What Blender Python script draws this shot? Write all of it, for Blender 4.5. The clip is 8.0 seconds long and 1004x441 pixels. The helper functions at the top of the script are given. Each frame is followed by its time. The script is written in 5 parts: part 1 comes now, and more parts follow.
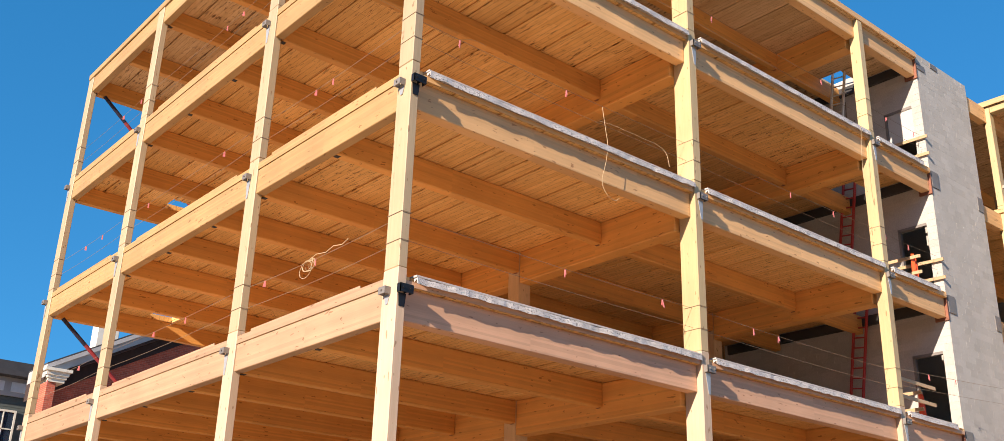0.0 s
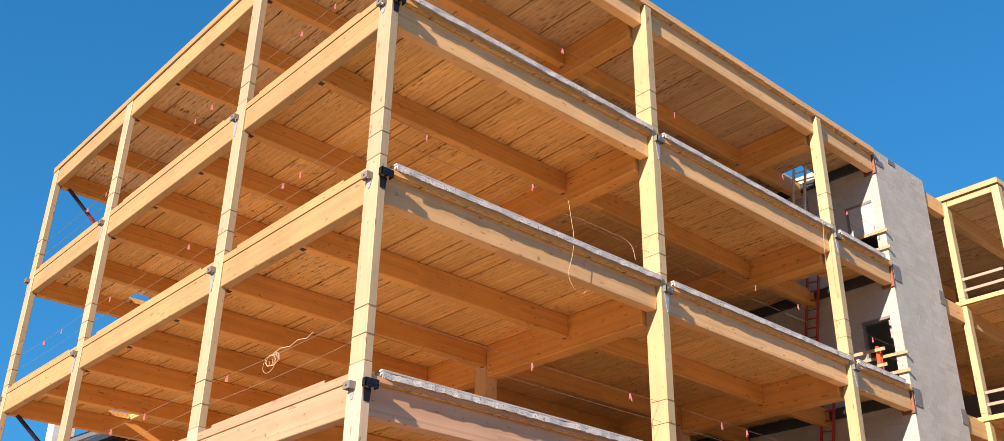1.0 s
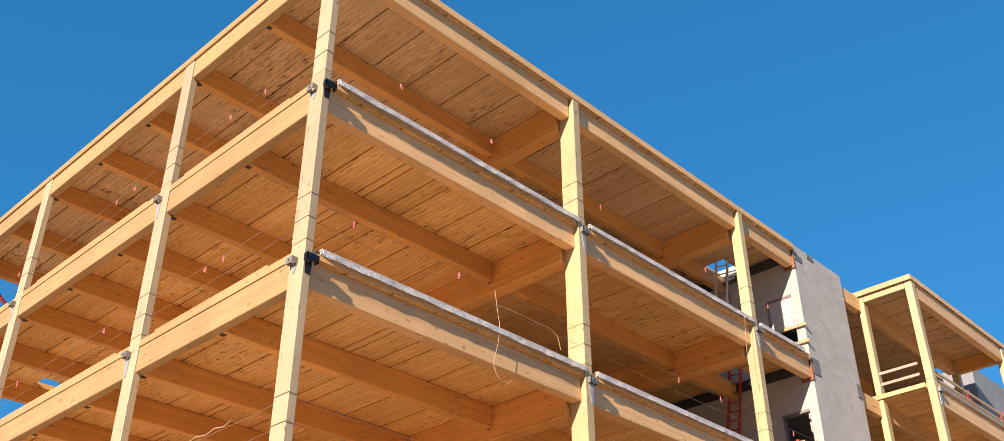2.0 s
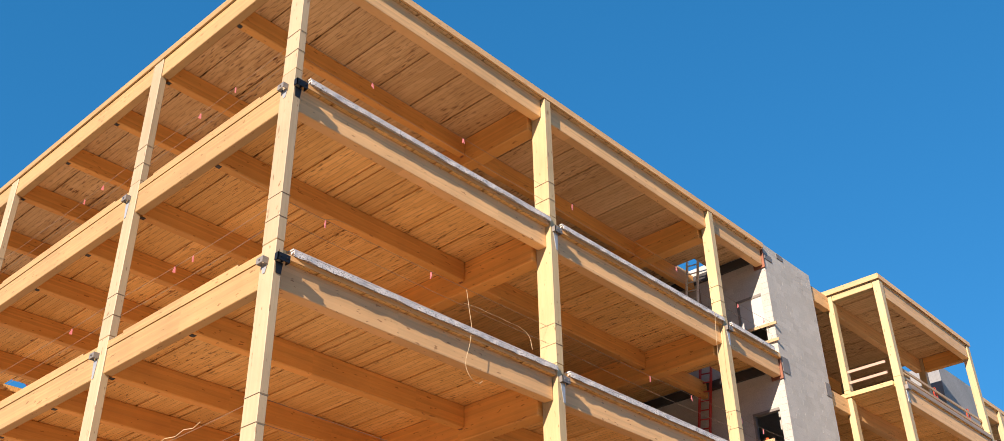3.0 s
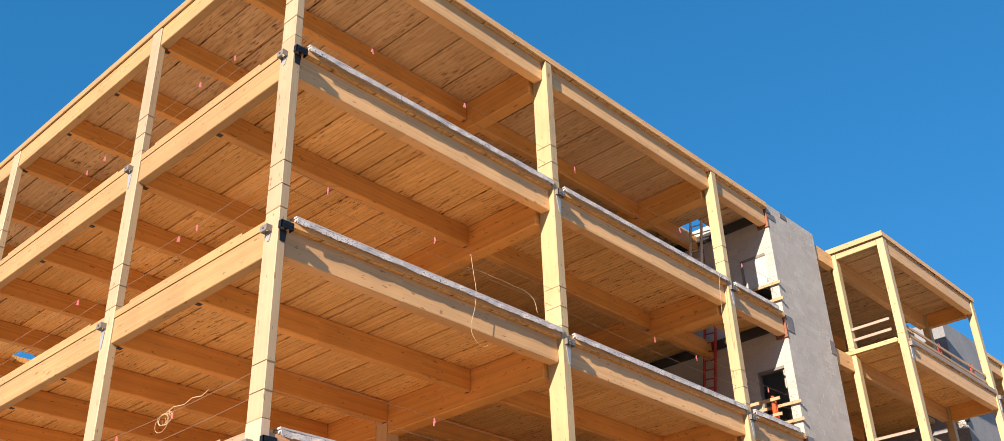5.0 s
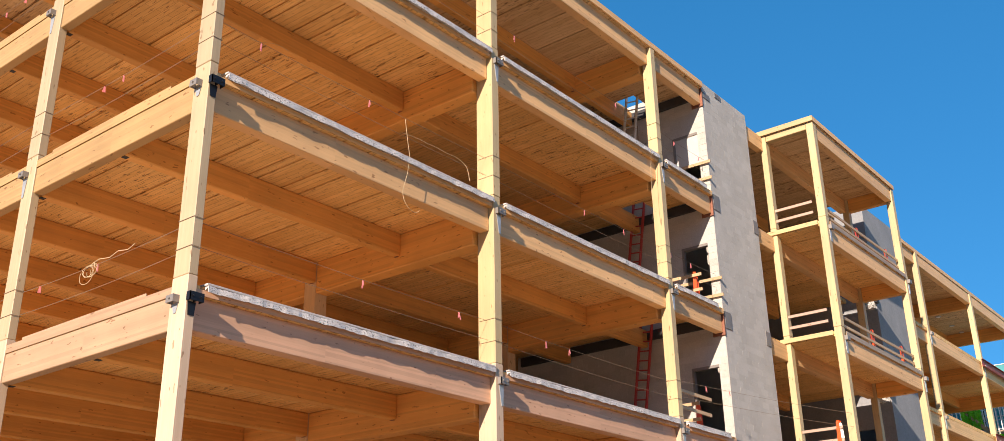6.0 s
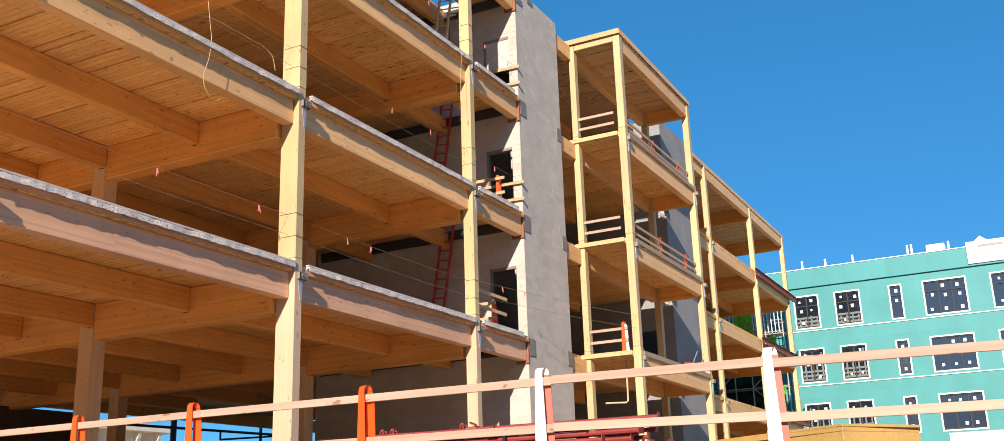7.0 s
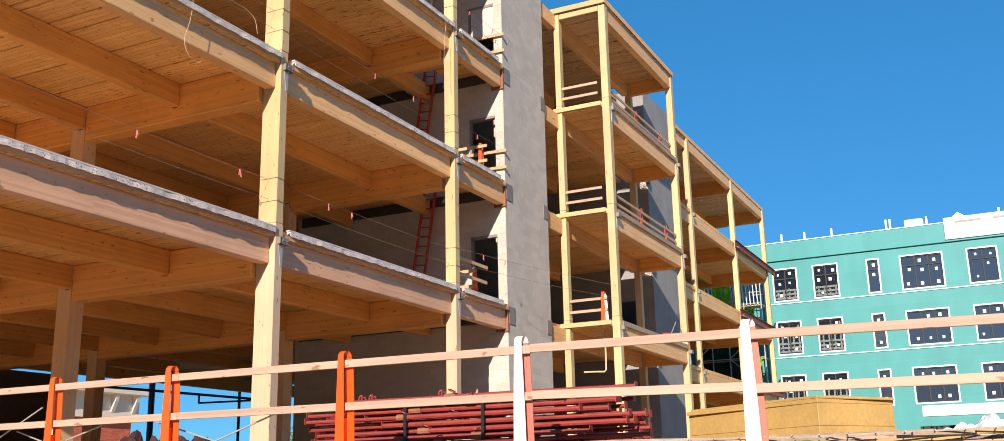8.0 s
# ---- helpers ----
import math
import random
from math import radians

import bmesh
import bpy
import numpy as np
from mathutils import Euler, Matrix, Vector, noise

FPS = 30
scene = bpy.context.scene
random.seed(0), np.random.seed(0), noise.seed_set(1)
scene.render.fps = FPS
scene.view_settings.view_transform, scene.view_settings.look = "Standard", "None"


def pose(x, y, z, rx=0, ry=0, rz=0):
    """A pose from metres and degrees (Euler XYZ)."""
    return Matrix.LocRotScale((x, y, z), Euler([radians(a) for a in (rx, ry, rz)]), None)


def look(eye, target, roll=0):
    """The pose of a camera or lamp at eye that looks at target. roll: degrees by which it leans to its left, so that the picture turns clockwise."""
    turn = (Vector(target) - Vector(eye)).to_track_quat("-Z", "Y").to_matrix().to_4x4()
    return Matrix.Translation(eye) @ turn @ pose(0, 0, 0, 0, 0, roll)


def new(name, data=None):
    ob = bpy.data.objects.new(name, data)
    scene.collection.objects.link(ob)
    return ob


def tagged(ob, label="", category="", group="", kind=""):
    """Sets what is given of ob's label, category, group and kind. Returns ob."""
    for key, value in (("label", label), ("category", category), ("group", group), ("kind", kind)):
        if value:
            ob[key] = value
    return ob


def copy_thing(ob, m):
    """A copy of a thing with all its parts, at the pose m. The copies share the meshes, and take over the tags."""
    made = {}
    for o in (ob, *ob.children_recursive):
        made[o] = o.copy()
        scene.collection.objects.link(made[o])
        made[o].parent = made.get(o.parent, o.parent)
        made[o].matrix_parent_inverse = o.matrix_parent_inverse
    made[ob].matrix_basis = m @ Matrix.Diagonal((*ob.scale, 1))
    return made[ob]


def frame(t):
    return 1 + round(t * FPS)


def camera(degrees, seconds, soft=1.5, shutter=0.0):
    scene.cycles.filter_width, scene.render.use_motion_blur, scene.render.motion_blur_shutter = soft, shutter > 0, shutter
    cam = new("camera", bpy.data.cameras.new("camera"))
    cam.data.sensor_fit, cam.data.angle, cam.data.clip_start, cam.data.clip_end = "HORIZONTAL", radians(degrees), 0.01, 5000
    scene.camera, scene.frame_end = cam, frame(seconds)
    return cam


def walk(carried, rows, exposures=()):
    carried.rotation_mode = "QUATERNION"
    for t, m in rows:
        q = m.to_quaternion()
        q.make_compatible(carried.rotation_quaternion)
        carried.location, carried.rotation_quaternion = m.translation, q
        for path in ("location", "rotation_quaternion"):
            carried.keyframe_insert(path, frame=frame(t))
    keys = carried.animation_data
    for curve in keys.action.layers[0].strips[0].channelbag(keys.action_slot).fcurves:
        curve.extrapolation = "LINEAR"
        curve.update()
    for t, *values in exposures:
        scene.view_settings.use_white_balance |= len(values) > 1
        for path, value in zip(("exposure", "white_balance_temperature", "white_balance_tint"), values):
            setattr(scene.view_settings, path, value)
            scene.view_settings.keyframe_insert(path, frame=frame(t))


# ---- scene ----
cam = camera(51.58, 8.0, soft=0.65)
EYE = (-8.968, -13.318, -4.903)


def aim(yaw, pitch, roll):
    return pose(*EYE, 90 + pitch, 0, yaw) @ pose(0, 0, 0, 0, 0, roll)


walk(cam, [
    (0, aim(-39.589, 21.343, 1.756)),
    (0.5, aim(-39.613, 22.476, 1.449)),
    (0.7, aim(-39.896, 23.047, 1.455)),
    (0.8, aim(-40.245, 23.855, 1.293)),
    (1, aim(-41.457, 26.510, 0.999)),
    (1.2, aim(-42.847, 29.086, 0.733)),
    (1.5, aim(-44.263, 30.650, 0.449)),
    (3, aim(-47.841, 31.386, -1.072)),
    (3.5, aim(-47.910, 31.333, -1.119)),
    (4, aim(-47.879, 31.028, -1.516)),
    (4.2, aim(-47.888, 30.848, -1.683)),
    (5.3, aim(-47.575, 27.386, -1.727)),
    (5.5, aim(-47.603, 24.516, -1.061)),
    (5.7, aim(-48.148, 23.120, -0.612)),
    (5.9, aim(-49.831, 22.417, -0.657)),
    (6, aim(-51.437, 22.062, -0.954)),
    (6.2, aim(-55.692, 20.995, -1.953)),
    (6.3, aim(-57.683, 20.184, -2.361)),
    (6.5, aim(-59.981, 18.480, -2.663)),
    (6.7, aim(-61.273, 17.227, -2.573)),
    (7, aim(-62.617, 16.223, -1.906)),
    (7.5, aim(-63.600, 15.045, -1.383)),
    (8, aim(-63.620, 14.453, -1.228)),
], [(t, stops, 6850, 13) for t, stops in (
    (0, 1.36), (1.0, 1.36), (1.5, 1.34), (3.0, 1.33), (4.0, 1.33), (5.5, 1.34), (6.0, 1.28), (6.5, 1.22), (7.0, 1.19), (8.0, 1.17))])

# ---- world and sun ----
SUN = Vector((-1.0, -0.25, 0.42)).normalized()
world = bpy.data.worlds.new("sky")
scene.world = world
world.use_nodes = True
wn = world.node_tree.nodes
sky = wn.new("ShaderNodeTexSky")
sky.sky_type = "NISHITA"
sky.sun_disc = False
sky.sun_elevation = math.asin(SUN.z)
sky.sun_rotation = math.atan2(SUN.x, SUN.y)
sky.altitude = 200
sky.air_density = 0.8
sky.dust_density = 0.15
sky.ozone_density = 4.0
clear = wn.new("ShaderNodeMix")
clear.data_type, clear.blend_type = "RGBA", "MULTIPLY"
clear.inputs[0].default_value = 1.0
clear.inputs[7].default_value = (0.25, 1.10, 1.68, 1)
deep = wn.new("ShaderNodeHueSaturation")
deep.inputs["Saturation"].default_value = 1.25
split, even = wn.new("ShaderNodeSeparateColor"), wn.new("ShaderNodeCombineColor")
world.node_tree.links.new(sky.outputs[0], split.inputs[0])
for i, power in enumerate((0.68, 0.5, 0.5)):
    grade = wn.new("ShaderNodeMath")
    grade.operation = "POWER"
    grade.inputs[1].default_value = power
    world.node_tree.links.new(split.outputs[i], grade.inputs[0])
    world.node_tree.links.new(grade.outputs[0], even.inputs[i])
world.node_tree.links.new(even.outputs[0], deep.inputs["Color"])
world.node_tree.links.new(deep.outputs["Color"], clear.inputs[6])
world.node_tree.links.new(clear.outputs[2], wn["Background"].inputs[0])
wn["Background"].inputs[1].default_value = 0.088
sun_data = bpy.data.lights.new("sun", "SUN")
sun_data.energy = 3.75
sun_data.angle = radians(0.5)
sun_data.color = (1.0, 0.87, 0.74)
sun = new("sun", sun_data)
sun.matrix_world = look(SUN * 100, (0, 0, 0))

# ---- materials ----


class Nodes:
    """A material's node tree with short ways to add to it."""

    def __init__(self, name, rough=0.6, metal=0.0):
        self.m = bpy.data.materials.new(name)
        self.m.use_nodes = True
        self.t = self.m.node_tree
        self.b = self.t.nodes["Principled BSDF"]
        self.b.inputs["Roughness"].default_value = rough
        self.b.inputs["Metallic"].default_value = metal
        self.coord = None

    def n(self, kind, **values):
        node = self.t.nodes.new("ShaderNode" + kind)
        for key, value in values.items():
            setattr(node, key, value)
        return node

    def link(self, a, b):
        self.t.links.new(a, b)

    def place(self, scale=(1, 1, 1), own=False, turn=(0, 0, 0)):
        """Coordinates in metres, of the world or of the object itself."""
        src = self.n("TexCoord").outputs["Object"] if own else self.n("NewGeometry").outputs["Position"]
        mp = self.n("Mapping")
        mp.inputs["Scale"].default_value = scale
        mp.inputs["Rotation"].default_value = [radians(a) for a in turn]
        self.link(src, mp.inputs["Vector"])
        return mp.outputs[0]

    def noise(self, vec, scale, detail=3.0, rough=0.55):
        nz = self.n("TexNoise")
        nz.inputs["Scale"].default_value = scale
        nz.inputs["Detail"].default_value = detail
        nz.inputs["Roughness"].default_value = rough
        self.link(vec, nz.inputs["Vector"])
        return nz.outputs["Fac"]

    def ramp(self, fac, stops):
        r = self.n("ValToRGB")
        els = r.color_ramp.elements
        while len(els) < len(stops):
            els.new(0.5)
        for e, (at, c) in zip(els, stops):
            e.position = at
            e.color = (*c, 1) if len(c) == 3 else c
        self.link(fac, r.inputs[0])
        return r.outputs[0]

    def mix(self, fac, a, b, how="MIX"):
        mx = self.n("Mix", data_type="RGBA", blend_type=how)
        for sock, val in ((mx.inputs[0], fac), (mx.inputs[6], a), (mx.inputs[7], b)):
            if isinstance(val, (int, float)):
                sock.default_value = val
            elif isinstance(val, tuple):
                sock.default_value = (*val, 1)
            else:
                self.link(val, sock)
        return mx.outputs[2]

    def color(self, out):
        self.link(out, self.b.inputs["Base Color"])

    def bump(self, fac, strength=0.3, dist=0.01):
        bp = self.n("Bump")
        bp.inputs["Strength"].default_value = strength
        bp.inputs["Distance"].default_value = dist
        self.link(fac, bp.inputs["Height"])
        self.link(bp.outputs[0], self.b.inputs["Normal"])


def grey(v):
    return (v, v, v)


def glulam(name, axis, pale, deep):
    """Glued laminated timber with its grain along an axis (0, 1, 2): lamellas, knots and stains."""
    k = Nodes(name, 0.55)
    stretch = [9.0, 9.0, 9.0]
    stretch[axis] = 0.7
    grain = k.noise(k.place(tuple(stretch)), 5.0, 5)
    lam = [0.0, 0.0, 0.0]
    lam[axis] = 0.35
    lam[2 if axis < 2 else 0] = 24.0
    if axis == 2:
        lam[1] = 24.0
    lamella = k.n("TexWhiteNoise", noise_dimensions="3D")
    snap = k.n("VectorMath", operation="FLOOR")
    k.link(k.place(tuple(lam)), snap.inputs[0])
    k.link(snap.outputs[0], lamella.inputs["Vector"])
    base = k.mix(grain, pale, deep)
    var = k.ramp(lamella.outputs["Value"], [(0.0, grey(0.82 if axis < 2 else 0.92)), (1.0, grey(1.06 if axis < 2 else 1.02))])
    base = k.mix(0.8, base, var, "MULTIPLY")
    ks = [5.0, 5.0, 5.0]
    ks[axis] = 2.2
    vor = k.n("TexVoronoi")
    vor.inputs["Scale"].default_value = 1.0
    k.link(k.place(tuple(ks)), vor.inputs["Vector"])
    knots = k.ramp(vor.outputs["Distance"], [(0.045, (0.40, 0.24, 0.13)), (0.085, (1, 1, 1))])
    base = k.mix(0.75, base, knots, "MULTIPLY")
    big = k.ramp(k.noise(k.place((0.6, 0.6, 0.6)), 1.3, 3), [(0.3, (0.88, 0.86, 0.82)), (0.7, (1.05, 1.04, 1.0))])
    base = k.mix(0.9, base, big, "MULTIPLY")
    cs = [13.0, 13.0, 13.0]
    cs[axis] = 4.0
    checks = k.ramp(k.noise(k.place(tuple(cs)), 1.0, 2), [(0.685, (1, 1, 1)), (0.70, (0.42, 0.28, 0.17))])
    base = k.mix(0.7, base, checks, "MULTIPLY")
    tone = k.n("ObjectInfo")
    tone_c = k.ramp(tone.outputs["Random"], [(0.0, (0.9, 0.88, 0.85)), (1.0, (1.06, 1.04, 1.0))])
    k.color(k.mix(1.0, base, tone_c, "MULTIPLY"))
    k.bump(grain, 0.15, 0.004)
    return k.m


BEAM_X = glulam("glulam_along_x", 0, (0.80, 0.43, 0.135), (0.68, 0.315, 0.08))
BEAM_Y = glulam("glulam_along_y", 1, (0.87, 0.47, 0.15), (0.77, 0.36, 0.09))
WING_Y = glulam("yellow_glulam_along_y", 1, (0.56, 0.43, 0.24), (0.50, 0.355, 0.175))
# Edge timber split by light: y toned darker for full sun, x left lighter.
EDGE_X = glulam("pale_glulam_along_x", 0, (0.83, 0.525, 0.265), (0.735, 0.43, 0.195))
EDGE_Y = glulam("sunward_glulam_along_y", 1, (0.470, 0.308, 0.150), (0.410, 0.250, 0.100))
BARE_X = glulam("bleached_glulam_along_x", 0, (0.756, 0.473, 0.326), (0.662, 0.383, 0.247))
BARE_Y = glulam("sunward_bleached_glulam_along_y", 1, (0.460, 0.313, 0.207), (0.405, 0.258, 0.161))
POST = glulam("glulam_upright", 2, (0.580, 0.461, 0.285), (0.513, 0.380, 0.199))
# Creamier wood of the short front, also toned darker for full sun.
SUNWARD_POST = glulam("sunward_cream_glulam_upright", 2, (0.495, 0.392, 0.266), (0.432, 0.324, 0.203))
BARE_POST = glulam("bleached_glulam_upright", 2, (0.600, 0.470, 0.360), (0.540, 0.395, 0.285))
# Lighter copy of the column wood, to lift columns that stand in shade.
INNER_POST = glulam("shade_lifted_glulam_upright", 2, (0.76, 0.56, 0.36), (0.68, 0.47, 0.27))


def deck_boards(name, pale, deep, streaks):
    """Softwood boards that run along y, with open joints, knots and weather streaks."""
    k = Nodes(name, 0.6)
    vec = k.place((1, 1, 1), turn=(0, 0, 90))
    br = k.n("TexBrick")
    br.offset, br.squash = 0.37, 1.0
    for key, val in (("Scale", 1.0), ("Mortar Size", 0.004), ("Mortar Smooth", 0.2), ("Bias", 0.0), ("Brick Width", 4.2), ("Row Height", 0.137)):
        br.inputs[key].default_value = val
    br.inputs["Color1"].default_value = (*pale, 1)
    br.inputs["Color2"].default_value = (*deep, 1)
    br.inputs["Mortar"].default_value = (0.34, 0.18, 0.06, 1)
    k.link(vec, br.inputs["Vector"])
    grain = k.noise(k.place((16, 0.8, 4)), 3.0, 5)
    base = k.mix(0.65, br.outputs["Color"], k.ramp(grain, [(0.3, (0.72, 0.66, 0.58)), (0.65, (1.06, 1.05, 1.02))]), "MULTIPLY")
    vor = k.n("TexVoronoi")
    k.link(k.place((10.5, 5.5, 1)), vor.inputs["Vector"])
    vor.inputs["Scale"].default_value = 1.0
    base = k.mix(0.8, base, k.ramp(vor.outputs["Distance"], [(0.075, (0.30, 0.17, 0.08)), (0.12, (1, 1, 1))]), "MULTIPLY")
    where = k.ramp(k.noise(k.place((0.55, 0.28, 0.4)), 1.0, 3), [(0.40, grey(0.2)), (0.60, grey(1.0))])
    dash = k.ramp(k.noise(k.place((21, 3.4, 2)), 1.0, 3), [(streaks - 0.06, (1, 1, 1)), (streaks - 0.02, (0.20, 0.11, 0.05))])
    base = k.mix(where, base, k.mix(0.95, base, dash, "MULTIPLY"))
    wet = k.ramp(k.noise(k.place((5, 0.9, 1)), 1.0, 4, 0.65), [(streaks - 0.12, (1, 1, 1)), (streaks + 0.08, (0.66, 0.55, 0.45))])
    base = k.mix(where, base, k.mix(0.9, base, wet, "MULTIPLY"))
    lay = k.n("ObjectInfo")
    base = k.mix(1.0, base, k.ramp(lay.outputs["Random"], [(0.0, (0.86, 0.84, 0.80)), (0.5, grey(0.97)), (1.0, (1.06, 1.05, 1.03))]), "MULTIPLY")
    big = k.ramp(k.noise(k.place((0.35, 0.25, 0.3)), 1.0, 3), [(0.3, (0.86, 0.83, 0.8)), (0.7, (1.06, 1.05, 1.02))])
    k.color(k.mix(1.0, base, big, "MULTIPLY"))
    k.bump(grain, 0.2, 0.004)
    return k.m


DECK = deck_boards("deck_boards", (0.92, 0.59, 0.25), (0.82, 0.49, 0.18), 0.67)
ROOFDECK = deck_boards("weathered_deck_boards", (0.76, 0.55, 0.33), (0.66, 0.455, 0.25), 0.645)


def plain(name, color, rough=0.6, metal=0.0, vary=0.12, scale=3.0, own=False, bump=0.0):
    """A material of one colour with large stains and fine grain."""
    k = Nodes(name, rough, metal)
    a = k.ramp(k.noise(k.place(own=own), scale, 5), [(0.25, grey(1 - vary)), (0.75, grey(1 + vary))])
    b = k.ramp(k.noise(k.place(own=own), scale * 14, 3), [(0.3, grey(1 - vary * 0.6)), (0.7, grey(1 + vary * 0.6))])
    k.color(k.mix(1.0, k.mix(1.0, color, a, "MULTIPLY"), b, "MULTIPLY"))
    if bump:
        k.bump(k.noise(k.place(own=own), scale * 14, 3), bump, 0.004)
    return k.m


def membrane_wrap():
    """Pale foil with a band of small dark, white and teal printed marks."""
    k = Nodes("printed_foil", 0.5, 0.0)
    crinkle = k.noise(k.place((4, 2, 9)), 2.0, 4)
    base = k.ramp(crinkle, [(0.30, (0.34, 0.315, 0.30)), (0.45, (0.47, 0.44, 0.42)), (0.62, (0.62, 0.59, 0.57))])
    mark = k.noise(k.place((19, 1, 34)), 1.0, 2)
    ink = k.n("ValToRGB")
    ink.color_ramp.interpolation = "CONSTANT"
    stops = ((0.0, (0.08, 0.07, 0.07)), (0.37, (0.36, 0.33, 0.31)), (0.43, (0.68, 0.64, 0.61)), (0.58, (0.46, 0.42, 0.40)), (0.67, (0.09, 0.34, 0.34)))
    while len(ink.color_ramp.elements) < len(stops):
        ink.color_ramp.elements.new(0.5)
    for e, (at, c) in zip(ink.color_ramp.elements, stops):
        e.position, e.color = at, (*c, 1)
    k.link(mark, ink.inputs[0])
    patch = k.ramp(k.noise(k.place((1.3, 0.3, 3)), 1.0, 3), [(0.40, grey(0.15)), (0.55, grey(0.9))])
    k.color(k.mix(patch, base, ink.outputs[0]))
    k.bump(crinkle, 0.4, 0.012)
    return k.m


FOIL = membrane_wrap()
LIP = plain("pale_grey_membrane", (0.50, 0.46, 0.43), 0.6, vary=0.2, scale=4, bump=0.4)


def block_stone():
    k = Nodes("concrete_block", 0.9)
    info = k.n("ObjectInfo")
    isl = k.n("NewGeometry")
    tone = k.n("Math", operation="ADD")
    k.link(info.outputs["Random"], tone.inputs[0])
    k.link(isl.outputs["Random Per Island"], tone.inputs[1])
    frac = k.n("Math", operation="FRACT")
    k.link(tone.outputs[0], frac.inputs[0])
    base = k.ramp(frac.outputs[0], [(0.0, (0.425, 0.398, 0.36)), (1.0, (0.488, 0.459, 0.418))])
    st = k.ramp(k.noise(k.place((0.5, 0.5, 0.35)), 1.6, 5), [(0.3, grey(0.91)), (0.7, grey(1.06))])
    fine = k.ramp(k.noise(k.place(), 40, 4), [(0.3, grey(0.86)), (0.7, grey(1.1))])
    k.color(k.mix(1.0, k.mix(1.0, base, st, "MULTIPLY"), fine, "MULTIPLY"))
    k.bump(k.noise(k.place(), 60, 3), 0.15, 0.004)
    return k.m


BLOCK = block_stone()
MORTAR = plain("mortar", (0.43, 0.403, 0.366), 0.95, vary=0.06)
CONCRETE = plain("dusty_concrete", (0.32, 0.21, 0.125), 0.9, vary=0.15, scale=0.8, bump=0.3)
DECKTOP = plain("dusty_deck_top", (0.56, 0.375, 0.225), 0.8, vary=0.2, scale=0.9, bump=0.3)
EARTH = plain("dry_earth", (0.58, 0.45, 0.315), 0.95, vary=0.25, scale=0.5, bump=0.6)
BLACK = plain("black_steel", (0.025, 0.025, 0.028), 0.45, 0.6, own=True)
ZINC = plain("galvanised_steel", (0.42, 0.43, 0.44), 0.5, 0.45, own=True, scale=6)
GREYSTEEL = plain("primed_grey_steel", (0.22, 0.20, 0.185), 0.55, 0.3)
REDSTEEL = plain("red_oxide_steel", (0.25, 0.036, 0.03), 0.55, 0.1, vary=0.25)
RUST = plain("rusty_plate", (0.25, 0.10, 0.06), 0.7, 0.2, vary=0.3, scale=5)
ORANGE = plain("orange_painted_steel", (0.80, 0.085, 0.012), 0.4, own=True, vary=0.1)
PALERED = plain("faded_red_steel", (0.46, 0.13, 0.10), 0.5, own=True)
WHITE = plain("white_painted_steel", (0.82, 0.79, 0.76), 0.45, own=True, vary=0.08)
LUMBER = glulam("sawn_lumber", 1, (0.475, 0.345, 0.29), (0.40, 0.275, 0.22))
WEATHERED = glulam("weathered_lumber", 0, (0.42, 0.33, 0.26), (0.33, 0.25, 0.19))
LUMBER_X = glulam("sawn_lumber_along_x", 0, (0.56, 0.40, 0.25), (0.46, 0.31, 0.18))
OLDWOOD = plain("weathered_wood", (0.27, 0.21, 0.15), 0.85, vary=0.3, scale=4)
PLY = plain("yellow_plywood", (0.43, 0.28, 0.095), 0.6, vary=0.16, scale=1.4)
WHITEBOARD = plain("white_board", (0.72, 0.71, 0.69), 0.7, vary=0.05)
DARK = plain("matt_dark", (0.04, 0.04, 0.042), 0.8)
PINK = plain("pink_ribbon", (0.92, 0.28, 0.27), 0.6, own=True)
CORD = plain("pale_cord", (0.52, 0.39, 0.23), 0.8, own=True)
CABLE = plain("steel_cable", (0.26, 0.19, 0.13), 0.6, 0.2)
LADDER_RED = plain("red_fibreglass", (0.40, 0.035, 0.03), 0.5, own=True)
LIGHT_BLOCK = plain("dark_light_blocker", (0.06, 0.065, 0.04), 0.9, vary=0.3, scale=0.15)
DARKTARP = plain("dark_red_tarp", (0.035, 0.009, 0.009), 0.8, vary=0.3, scale=4, bump=0.5)

# ---- helpers of the build ----


def box(bm, x0, x1, y0, y1, z0, z1):
    vs = [bm.verts.new((x, y, z)) for x in (x0, x1) for y in (y0, y1) for z in (z0, z1)]
    for f in ((0, 1, 3, 2), (4, 6, 7, 5), (0, 4, 5, 1), (2, 3, 7, 6), (0, 2, 6, 4), (1, 5, 7, 3)):
        bm.faces.new([vs[i] for i in f])
    return vs


def solid(x0, x1, y0, y1, z0, z1, edge=0.0):
    """A box as a bmesh, its edges eased."""
    bm = bmesh.new()
    box(bm, x0, x1, y0, y1, z0, z1)
    if edge:
        bmesh.ops.bevel(bm, geom=bm.edges[:], offset=edge, segments=1, affect="EDGES")
    return bm


def tube(bm, a, b, r, sides=8, r2=None):
    a, b = Vector(a), Vector(b)
    q = (b - a).to_track_quat("Z", "Y")
    rings = []
    for p, rad in ((a, r), (b, r if r2 is None else r2)):
        rings.append([bm.verts.new(p + q @ Vector((rad * math.cos(2 * math.pi * i / sides), rad * math.sin(2 * math.pi * i / sides), 0))) for i in range(sides)])
    for i in range(sides):
        bm.faces.new((rings[0][i], rings[0][(i + 1) % sides], rings[1][(i + 1) % sides], rings[1][i]))
    bm.faces.new(rings[0][::-1])
    bm.faces.new(rings[1])
    return bm


